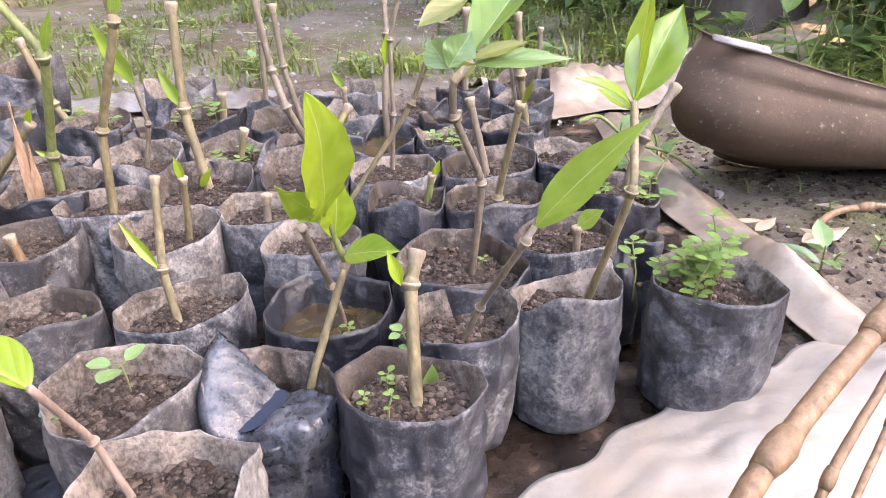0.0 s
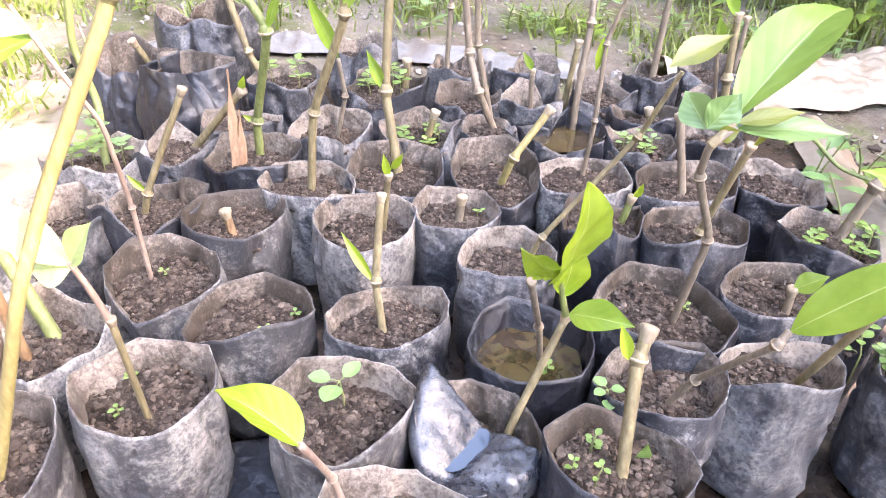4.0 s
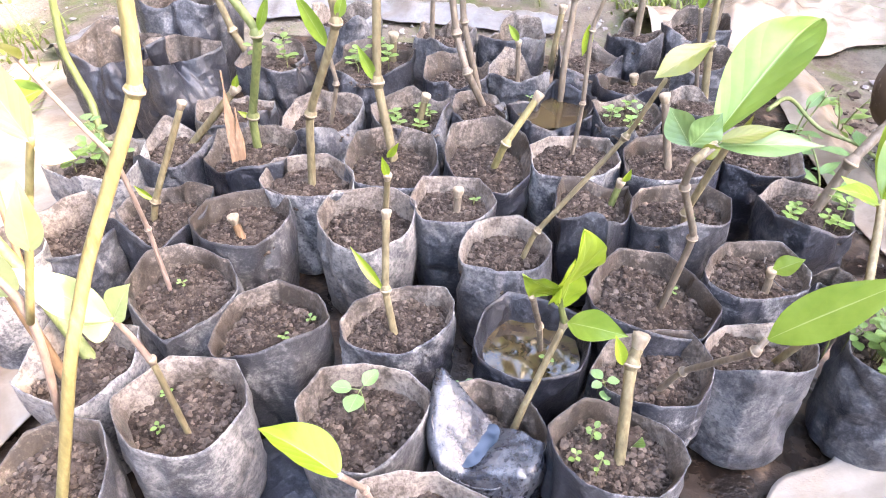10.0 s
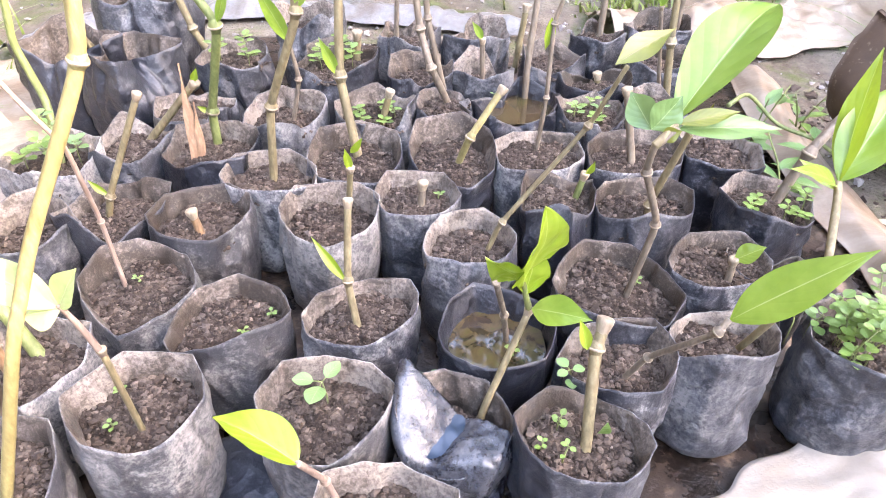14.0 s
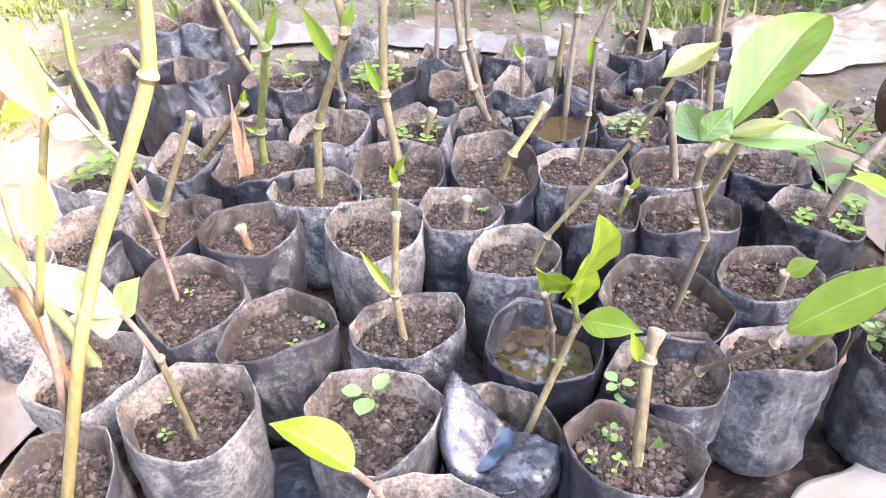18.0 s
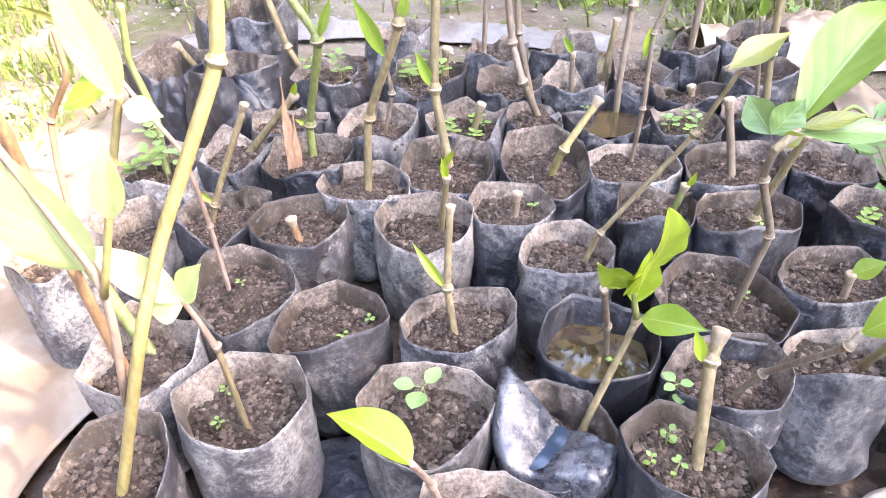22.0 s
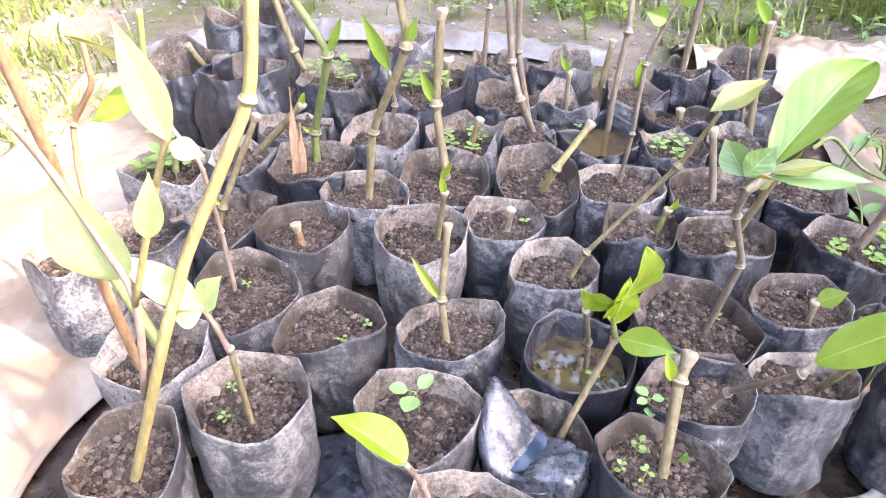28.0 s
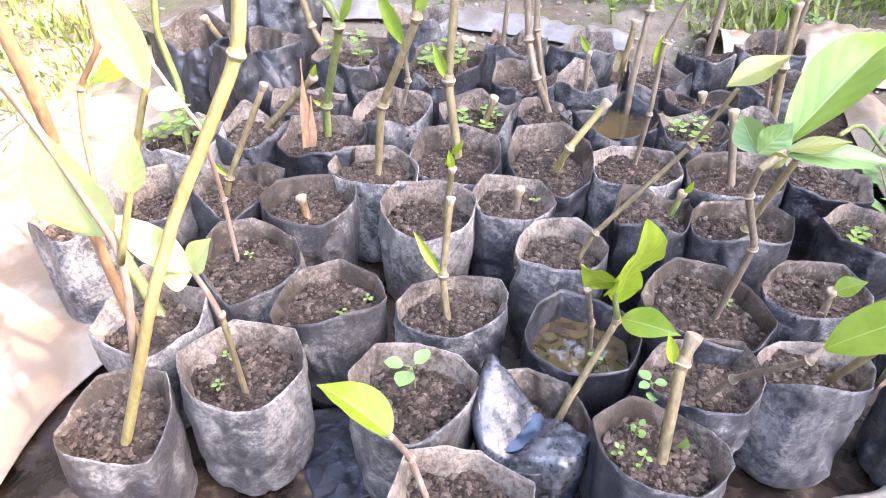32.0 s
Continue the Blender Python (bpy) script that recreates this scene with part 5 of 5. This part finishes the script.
        vtx.co = Vector((vtx.co.x * wid * thin, vtx.co.y * 0.005 * (0.4 + 0.6 * thin), u * tall))
        vtx.co += Vector((nz(vtx.co.z * 60 + dx * 99, 1, vtx.co.x * 300) * 0.0014, nz(vtx.co.z * 60, 5, 2) * 0.001, 0))
    ob = part("wooden_stick", bm, SPLIT, None, smooth=False)
    ob.matrix_world = pose(-0.463 + dx, 0.692, 0.075, -4, 1 + dx * 30, 8)
    tagged(ob, "freshly split orange wooden stick in a bag", "stick", "split sticks")

# ---- weeds ----


def seedling(x, y, z, leaves, size, height, seed, label, mat=None):
    """A small weed: a thin stalk with round leaves on short petioles."""
    rr = random.Random(seed)
    for bx, by, rad, level, soil_z, wet in BAGS.values():
        if (x - bx) ** 2 + (y - by) ** 2 < (rad * 0.95) ** 2:
            z = level if wet else soil_z(x - bx, y - by, math.hypot(x - bx, y - by) / rad)
            break
    root = thing("seedling", (x, y, z), label, "weed", "weeds")
    bend = Vector((rr.uniform(-0.25, 0.25) * height, rr.uniform(-0.25, 0.25) * height, height))
    part_mesh("stalk", tube_mesh("stalk", [Vector((0, 0, -0.006)), Vector((0, 0, height * 0.5)), bend], 0.0008, 0.0006, [], 6), BARK_GREEN, root)
    a0 = rr.uniform(0, 6.28)
    for i in range(leaves):
        a = a0 + i * 2.4 + rr.uniform(-0.3, 0.3)
        at = bend * (1 - 0.5 * (i // 3) / max(1, leaves // 3))
        reach = size * rr.uniform(0.35, 0.7)
        b_ = at + Vector((math.cos(a) * reach * 0.5, math.sin(a) * reach * 0.5, 0.001))
        s_ = size * rr.uniform(0.75, 1.15)
        t_ = b_ + Vector((math.cos(a) * s_, math.sin(a) * s_, s_ * rr.uniform(0.0, 0.35)))
        part_mesh("leaf", blade_mesh("leaf", b_, t_, s_ * 0.85, (0, 0, 1), fold=0.15, droop=0.1, shape=0.5, seed=seed + i, rows=9, cols=6, blunt=0.55), mat or WEED, root)
        part_mesh("petiole", tube_mesh("petiole", [at, b_], 0.0005, 0.0005, [], 5), BARK_GREEN, root)
    return root


seedling(-0.214, 0.366, 0.094, 3, 0.021, 0.020, 1, "pale green round-leaved seedling on the soil", WEED_PALE)
seedling(-0.252, 0.330, 0.094, 4, 0.008, 0.010, 2, "tiny pale seedling on the soil", WEED_PALE)
seedling(-0.170, 0.345, 0.094, 3, 0.004, 0.006, 3, "tiny pale seedling on the soil", WEED)
seedling(-0.050, 0.347, 0.094, 4, 0.005, 0.012, 4, "tiny green weed on the soil", WEED)
seedling(-0.040, 0.368, 0.095, 5, 0.006, 0.014, 5, "small green weed on the soil", WEED)
seedling(-0.036, 0.340, 0.095, 4, 0.005, 0.016, 6, "thin green weed on the soil", WEED)
seedling(-0.030, 0.420, 0.094, 4, 0.011, 0.018, 7, "round-leaved green weed on the soil", WEED_PALE)
seedling(-0.139, 0.400, 0.096, 4, 0.009, 0.022, 8, "small pale weed on the soil", WEED_PALE)
seedling(-0.077, 0.447, 0.100, 5, 0.006, 0.008, 9, "tiny weed floating in water", WEED)
seedling(-0.108, 0.372, 0.095, 4, 0.006, 0.008, 10, "tiny yellowish weed on the soil", WEED)
for i, (x, y) in enumerate(((-0.300, 0.824), (-0.252, 0.828), (-0.262, 0.800), (-0.292, 0.800), (-0.268, 0.842))):
    seedling(x, y, 0.097, 6, 0.010, 0.012, 20 + i, "small clover-like weed in a nursery bag", WEED)
for i, (x, y, hh) in enumerate(((-0.622, 0.655, 0.03), (-0.598, 0.640, 0.04), (-0.610, 0.672, 0.055), (-0.636, 0.636, 0.02), (-0.588, 0.662, 0.03))):
    seedling(x, y, 0.096, 6, 0.016, hh, 30 + i, "round-leaved green weed in a nursery bag", WEED if i % 2 else WEED_PALE)
for i, (x, y) in enumerate(((-0.490, 0.945), (-0.535, 0.950), (-0.505, 0.975), (-0.385, 0.955), (-0.340, 0.960), (-0.360, 0.99), (-0.395, 0.985))):
    seedling(x, y, 0.097, 6, 0.014, 0.02 + 0.008 * (i % 3), 40 + i, "small green weed in a nursery bag", WEED)
for i, (x, y) in enumerate(((-0.018, 0.865), (0.012, 0.868), (-0.004, 0.885), (-0.024, 0.85), (0.0, 0.846))):
    seedling(x, y, 0.1, 5, 0.010, 0.014, 50 + i, "small pale weed in a nursery bag", WEED_PALE if i % 2 else WEED)
for i, (x, y) in enumerate(((0.158, 0.670), (0.166, 0.683), (0.205, 0.672), (0.200, 0.700), (0.214, 0.686), (0.19, 0.664))):
    seedling(x, y, 0.1, 6, 0.009, 0.012 + 0.012 * (i > 2), 60 + i, "clover-like weed in a nursery bag", WEED)
rr = random.Random(9)
for i in range(18):
    a, q = rr.uniform(0, 6.28), 0.05 * math.sqrt(rr.uniform(0, 1))
    x, y = 0.214 + q * math.cos(a) - 0.012, 0.495 + 1.0 * q * math.sin(a)
    seedling(x, y, 0.096, 7, 0.0105, rr.uniform(0.02, 0.06), 70 + i, "lush clover-like weed in a dark nursery bag", WEED)
for i, (x, y, z) in enumerate(((-0.305, 0.428, 0.097), (-0.29, 0.455, 0.097), (-0.365, 0.322, 0.094), (-0.372, 0.35, 0.094), (-0.42, 0.475, 0.095), (-0.17, 0.652, 0.098), (0.03, 0.54, 0.097), (0.06, 0.66, 0.098), (-0.13, 0.90, 0.1))):
    seedling(x, y, z, 4, 0.005, 0.006, 110 + i, "tiny green weed on the soil", WEED)

# ---- half a broken tub ----


def broken_tub():
    root = thing("broken_tub", (0.55, 0.98, 0.0), "half of a broken dusty brown plastic tub lying on the earth", "tub")
    n, m = 56, 30
    ends = [Vector(q) for q in ((0.333, 0.0, 0.0), (0.300, 0.2, 0.0), (0.287, 0.38, 0.0), (0.305, 0.6, 0.0), (0.36, 0.76, 0.0), (0.43, 1.0, 0.0))]
    side = spline(ends, 60)
    def left(w):
        return min(side, key=lambda q: abs(q.y - w)).x
    lefts = [left(j / m) for j in range(m + 1)]
    def shell(inset):
        out = []
        for i in range(n + 1):
            u = (i / n) ** 1.6
            rim = 0.222 - 0.15 * u - 0.03 * u * u + 0.004 * nz(u * 6, 3, 1)
            back = 0.10 * (1 - math.sqrt(max(0.0, 1 - (1 - min(1.0, u / 0.2)) ** 2)))
            for j in range(m + 1):
                w = j / m
                x = lefts[j] + 0.012 + u * (0.92 - lefts[j])
                belly = 0.062 * math.sin(math.pi * min(1.0, 0.1 + w)) - 0.12 * max(0.0, (w - 0.62) / 0.38) ** 2
                groove = 0.004 if w < 0.13 else (-0.003 if w < 0.2 else 0.0)
                y = 0.905 - belly - groove + back * (1 - 0.3 * w) + inset + 0.06 * u * u + 0.002 * nz(u * 5, w * 4, 2)
                out.append((x + inset * (1 - u) - 0.55, y - 0.98, rim * (1 - w) + 0.012 * w - (0.0 if w < 0.9 else 0.01)))
        return out
    vo, vi = shell(0.0), shell(0.007)
    k = (n + 1) * (m + 1)
    f = grid_faces(n + 1, m + 1, False)
    faces = f + [tuple(reversed([q + k for q in g])) for g in f]
    edge = [j for j in range(m + 1)] + [i * (m + 1) + m for i in range(1, n + 1)] + [n * (m + 1) + j for j in range(m - 1, -1, -1)] + [i * (m + 1) for i in range(n - 1, 0, -1)]
    for a, b_ in zip(edge, edge[1:] + edge[:1]):
        faces.append((a, b_, b_ + k, a + k))
    me = bpy.data.meshes.new("shell")
    me.from_pydata(vo + vi, [], faces)
    part_mesh("shell", me, CLAY, root)
    # pale strip folded over the rim
    bm = bmesh.new()
    bmesh.ops.create_cube(bm, size=1, matrix=pose(-0.178, -0.075, 0.218, 12, 13, -6) @ Matrix.Diagonal((0.075, 0.016, 0.007, 1)))
    bmesh.ops.bevel(bm, geom=bm.edges[:], offset=0.0018, segments=2, affect="EDGES")
    part("rim_strip", bm, STONE, root, "pale grey strip on the rim")


broken_tub()

# ---- bare sticks in front ----


def stick(points, r, r2, label):
    """A bare branch: bark, two knots and a short broken side twig."""
    o = Vector(points[0])
    line = [q - o for q in spline([Vector(q) for q in points], 24)]
    root = thing("dry_branch", o, label, "branch", "dry branches")
    part_mesh("bark", tube_mesh("bark", line, r, r2, (), 14, 0.16), BARK_BROWN, root)
    n = len(line)
    for k in (int(n * 0.4), int(n * 0.72)):
        t = (line[k + 1] - line[k - 1]).normalized()
        part_mesh("knot", tube_mesh("knot", [line[k] + t * q * r for q in (-2.2, -0.8, 0.6, 2.0)], r * 0.95, r * 0.95, (0.5,), 12, 0.2), BARK_BROWN, root)
    k = int(n * 0.72)
    side = Vector((0.5, -0.3, 0.8)).normalized()
    part_mesh("twig_stub", tube_mesh("twig_stub", [line[k], line[k] + side * r * 2, line[k] + side * r * 4], r * 0.5, r * 0.35, (), 8, 0.15), BARK_BROWN, root, "short broken side twig")
    return root


stick([(0.055, 0.15, 0.004), (0.116, 0.2, 0.150), (0.162, 0.24, 0.185), (0.213, 0.28, 0.211), (0.26, 0.315, 0.235)], 0.0058, 0.0048, "brown bare branch leaning over the plastic sheet")
stick([(0.15, 0.19, 0.004), (0.166, 0.22, 0.142), (0.207, 0.26, 0.185), (0.25, 0.3, 0.22)], 0.0026, 0.0022, "thin brown branch leaning over the plastic sheet")
stick([(0.165, 0.20, 0.004), (0.181, 0.22, 0.125), (0.208, 0.25, 0.160), (0.24, 0.285, 0.19)], 0.0021, 0.0018, "thin brown branch leaning over the plastic sheet")
stick([(0.44, 0.76, 0.03), (0.50, 0.80, 0.034), (0.6, 0.79, 0.04), (0.7, 0.75, 0.03)], 0.005, 0.004, "dry grey twig lying on the earth")

# vines and loose plants beside the bed
def weed_plant(x, y, height, n, size, seed, label, mat=None):
    rr = random.Random(seed)
    z = ground_z(x, y)
    root = thing("weed_plant", (x, y, z), label, "weed", "weeds on the earth")
    for k in range(max(1, n // 5)):
        dx, dy = rr.uniform(-0.5, 0.5) * height, rr.uniform(-0.5, 0.5) * height
        line = spline([(0, 0, -0.005), (dx * 0.3, dy * 0.3, height * 0.5), (dx, dy, height)], 8)
        part_mesh("stalk", tube_mesh("stalk", line, 0.0018, 0.001, [], 6), BARK_GREEN, root)
        for i in range(5):
            at = line[min(len(line) - 1, 2 + int(i * (len(line) - 2) / 5))]
            a = rr.uniform(0, 6.28)
            s_ = size * rr.uniform(0.7, 1.2)
            t_ = at + Vector((math.cos(a) * s_, math.sin(a) * s_, s_ * rr.uniform(-0.1, 0.5)))
            part_mesh("leaf", blade_mesh("leaf", at, t_, s_ * 0.5, (0, 0, 1), fold=0.2, droop=0.15, seed=seed + i, rows=6, cols=4), mat or LEAF_DEEP, root)


weed_plant(0.262, 0.86, 0.09, 10, 0.045, 1, "pale broad-leaved weed beside the plastic sheet", WEED_PALE)
weed_plant(0.24, 0.97, 0.10, 10, 0.04, 2, "pale broad-leaved weed beside the plastic sheet", WEED_PALE)
weed_plant(0.33, 1.05, 0.07, 10, 0.03, 3, "green weed beside the plastic sheet", WEED)
weed_plant(0.42, 0.69, 0.05, 5, 0.04, 4, "pale green sprout on the earth", WEED_PALE)
for i in range(16):
    rr = random.Random(300 + i)
    weed_plant(rr.uniform(0.42, 0.9), rr.uniform(0.72, 0.95), 0.018, 5, 0.012, 200 + i, "tiny green weed on the earth", WEED)
for i in range(14):
    rr = random.Random(400 + i)
    weed_plant(rr.uniform(0.55, 1.25), rr.uniform(1.2, 1.75), rr.uniform(0.12, 0.3), 15, 0.07, 260 + i, "leafy green weed growing behind the tub", WEED if i % 3 else LEAF_DEEP)
for i in range(10):
    rr = random.Random(500 + i)
    weed_plant(rr.uniform(0.1, 0.75), rr.uniform(1.9, 2.25), rr.uniform(0.1, 0.22), 15, 0.06, 300 + i, "leafy green weed behind the bags", LEAF_DEEP)

for i in range(44):
    rr = random.Random(700 + i)
    weed_plant(rr.uniform(-1.3, 0.7), rr.uniform(1.48, 2.3), rr.uniform(0.03, 0.1), 10, rr.uniform(0.025, 0.05), 700 + 9 * i, "low yellow-green weed on the earth behind the bags", (WEED, LEAF, WEED_PALE)[i % 3])

# green vine running along the sheet
line = spline([(0.165, 0.87, 0.13), (0.206, 0.93, 0.118), (0.25, 0.92, 0.085), (0.298, 0.90, 0.075), (0.36, 0.92, 0.03)], 24)
o = line[0].copy()
ob = part_mesh("green_vine", tube_mesh("green_vine", [q - o for q in line], 0.003, 0.0025, [], 8), BARK_GREEN)
ob.location = o
tagged(ob, "thin green vine trailing over the plastic sheet", "vine")

# ---- background: trunk, stone, shade of the shrubs ----
n, rows, verts = 28, 24, []
for i in range(rows + 1):
    z = -0.05 + 1.6 * i / rows
    for j in range(n):
        a = 2 * math.pi * j / n
        r = 0.15 * (1 + 0.35 * math.exp(-max(0, z) * 9)) * (1 + 0.08 * nz(math.cos(a) * 2, math.sin(a) * 2, z * 2) + 0.03 * nz(math.cos(a) * 7, math.sin(a) * 7, z * 5))
        verts.append((r * math.cos(a), r * math.sin(a), z))
me = bpy.data.meshes.new("trunk")
me.from_pydata(verts, [], grid_faces(rows + 1, n, True))
tree = thing("tree", (0.92, 2.28, 0), "thick grey-brown tree trunk behind the nursery bed", "tree")
part_mesh("trunk", me, TRUNK, tree)
for k in range(5):
    rr = random.Random(80 + k)
    a = k * 1.26
    line = spline([(0.05 * math.cos(a), 0.05 * math.sin(a), 1.45), (0.35 * math.cos(a), 0.35 * math.sin(a), 1.9), (0.8 * math.cos(a), 0.8 * math.sin(a), 2.2 + 0.2 * rr.random())], 12)
    part_mesh("limb", tube_mesh("limb", line, 0.06, 0.02, [], 10), TRUNK, tree)


def foliage_mesh(name, blobs, count, size, seed):
    """Many small leaves strewn through uneven clumps (x, y, z, radius)."""
    g = np.random.default_rng(seed)
    blobs = np.array(blobs)
    pick = g.integers(0, len(blobs), count)
    d = g.normal(size=(count, 3))
    d /= np.linalg.norm(d, axis=1)[:, None]
    c = blobs[pick, :3] + d * (blobs[pick, 3:4] * g.uniform(0.35, 1, (count, 1)) ** 0.6)
    ax = g.normal(size=(count, 3)) + (0, 0, -0.4)
    ax /= np.linalg.norm(ax, axis=1)[:, None]
    nr = np.cross(ax, g.normal(size=(count, 3)))
    nr /= np.linalg.norm(nr, axis=1)[:, None] + 1e-9
    sd = np.cross(ax, nr)
    s_ = size * g.uniform(0.6, 1.3, (count, 1))
    v = np.stack([c, c + ax * s_ * 0.5 + sd * s_ * 0.25 + nr * s_ * 0.08, c + ax * s_, c + ax * s_ * 0.5 - sd * s_ * 0.25 + nr * s_ * 0.08], 1)
    me = bpy.data.meshes.new(name)
    i = np.arange(count)[:, None] * 4
    me.from_pydata(v.reshape(-1, 3).tolist(), [], np.concatenate([i + (0, 1, 2), i + (0, 2, 3)]).tolist())
    return me


rr = random.Random(5)
blobs = [(rr.uniform(-1.0, 1.0), rr.uniform(-1.0, 1.0), rr.uniform(1.9, 2.9), rr.uniform(0.25, 0.45)) for _ in range(26)]
tagged(part_mesh("crown", foliage_mesh("crown", blobs, 9000, 0.09, 2), LEAF_DEEP, tree), kind="stuff")


def shrub(x, y, w, h, count, seed, label):
    rr = random.Random(seed)
    root = thing("shrub", (x, y, ground_z(x, y)), label, "shrub", "shrubs")
    for k in range(7):
        a = rr.uniform(0, 6.28)
        line = spline([(0, 0, -0.01), (math.cos(a) * w * 0.3, math.sin(a) * w * 0.3, h * 0.5), (math.cos(a) * w * 0.7, math.sin(a) * w * 0.7, h * 0.9)], 8)
        part_mesh("branch", tube_mesh("branch", line, 0.008, 0.003, [], 6), BARK_BROWN, root)
    blobs = [(rr.uniform(-w, w), rr.uniform(-w, w) * 0.6, rr.uniform(0.12, 1) * h, rr.uniform(0.1, 0.18)) for _ in range(22)]
    tagged(part_mesh("foliage", foliage_mesh("foliage", blobs, count, 0.06, seed), LEAF_DEEP, root), kind="stuff")


shrub(0.45, 2.75, 0.4, 0.7, 5000, 3, "dark leafy shrub behind the nursery bed")
shrub(1.35, 2.2, 0.35, 0.8, 5000, 4, "dark leafy shrub beside a tree trunk")
shrub(0.95, 3.0, 0.5, 0.9, 5000, 5, "dark leafy shrub behind a tree trunk")
shrub(1.15, 1.55, 0.25, 0.45, 3500, 6, "leafy shrub growing behind the broken tub")
shrub(1.8, 3.2, 0.5, 0.9, 4000, 7, "dark leafy shrub behind the nursery bed")

# ---- grass, gravel, litter ----


def grass_mesh(name, spots, seed):
    """Curved blades, three segments each; a spot is x, y, length."""
    g = np.random.default_rng(seed)
    vs, fs = [], []
    for x, y, ln in spots:
        a, lean = g.uniform(0, 6.28), g.uniform(0.3, 1.5)
        w = 0.0028 * g.uniform(0.7, 1.6)
        z = ground_z(x, y)
        dx, dy = math.cos(a), math.sin(a)
        k = len(vs)
        for u in (0, 0.4, 0.75, 1.0):
            q = lean * u * u * ln
            ww = w * (1 - u * 0.95)
            cx, cy, cz = x + dx * q, y + dy * q, z + ln * u * (1 - 0.35 * lean * u) - 0.004
            vs += [(cx - dy * ww, cy + dx * ww, cz), (cx + dy * ww, cy - dx * ww, cz)]
        fs += [(k, k + 1, k + 3, k + 2), (k + 2, k + 3, k + 5, k + 4), (k + 4, k + 5, k + 7, k + 6)]
    me = bpy.data.meshes.new(name)
    me.from_pydata(vs, [], fs)
    return me


spots, rr = [], random.Random(77)
for cx, cy, cnt, ln in ((0.78, 1.12, 160, 0.22), (0.9, 1.2, 160, 0.26), (0.66, 1.3, 120, 0.2), (1.02, 1.08, 120, 0.24), (0.2, 1.62, 90, 0.14), (-0.15, 1.7, 90, 0.12), (0.48, 1.85, 120, 0.16), (-0.45, 1.75, 90, 0.1), (-0.95, 1.5, 80, 0.1), (-1.15, 1.1, 80, 0.1)):
    spots += [(cx + rr.gauss(0, 0.07), cy + rr.gauss(0, 0.05), rr.uniform(0.4, 1.1) * ln) for _ in range(cnt)]
while len(spots) < 22000:
    x, y = rr.uniform(-2.4, 1.6), rr.uniform(0.5, 4.2)
    if -0.92 < x < 0.5 and y < 1.5 or (0.3 < x < 1.0 and y < 1.2):
        continue
    d_ = nz(x * 1.6, y * 1.6, 12) + 0.5 * nz(x * 5, y * 5, 3) + (0.1 if y > 1.5 and x > -0.9 else 0.0) + (0.12 if x < -0.9 else 0)
    if d_ > rr.uniform(0.0, 0.35):
        spots.append((x + rr.gauss(0, 0.01), y + rr.gauss(0, 0.01), rr.uniform(0.015, 0.05) * (1.5 if d_ > 0.35 else 1)))
tagged(part_mesh("grass", grass_mesh("grass", spots, 4), GRASS), "thin patchy green grass on the earth", "grass", kind="stuff")
g = np.random.default_rng(8)
bits = []
while len(bits) < 3200:
    x, y = g.uniform(-1.6, 1.3), g.uniform(0.1, 3.0)
    if -0.72 < x < 0.28 and 0.15 < y < 1.25:
        continue
    bits.append((x, y, ground_z(x, y), g.choice((0.002, 0.003, 0.004, 0.006, 0.009), p=(0.35, 0.3, 0.2, 0.11, 0.04))))
tagged(part_mesh("gravel", lumps_mesh("gravel", bits, 5), STONE, smooth=False), "small grey stones and crumbs strewn on the earth", "gravel", kind="stuff")


bits = []
while len(bits) < 3000:
    x, y = g.uniform(0.27, 1.3), g.uniform(0.42, 1.25)
    bits.append((x, y, ground_z(x, y) - 0.003, g.choice((0.002, 0.003, 0.0045, 0.007, 0.011), p=(0.3, 0.3, 0.22, 0.13, 0.05))))
tagged(part_mesh("earth_crumbs", lumps_mesh("earth_crumbs", bits, 6, 0.5), CLOD, smooth=False), "brown crumbs of earth strewn beside the bed", "soil", kind="stuff")


def litter(x, y, ln, a, seed):
    z = ground_z(x, y) + 0.008
    root = thing("dry_leaf", (x, y, z), "pale dry fallen leaf on the earth", "leaf", "fallen leaves")
    part_mesh("blade", blade_mesh("blade", (0, 0, 0), (ln * math.cos(a), ln * math.sin(a), 0.006), ln * 0.35, (0, 0, 1), fold=-0.2, droop=0.15, seed=seed, wave=0.08), DRY, root)


litter(0.43, 0.76, 0.09, 0.5, 1)
litter(0.40, 1.02, 0.07, -0.3, 2)
litter(0.46, 0.99, 0.05, 0.4, 3)
for i in range(16):
    rr = random.Random(650 + i)
    litter(rr.uniform(0.36, 0.95), rr.uniform(0.55, 0.98), rr.uniform(0.025, 0.06), rr.uniform(0, 6.28), 60 + i)
for i in range(14):
    rr = random.Random(600 + i)
    litter(rr.uniform(-1.2, 0.9), rr.uniform(1.5, 2.4), rr.uniform(0.03, 0.06), rr.uniform(0, 6.28), 20 + i)
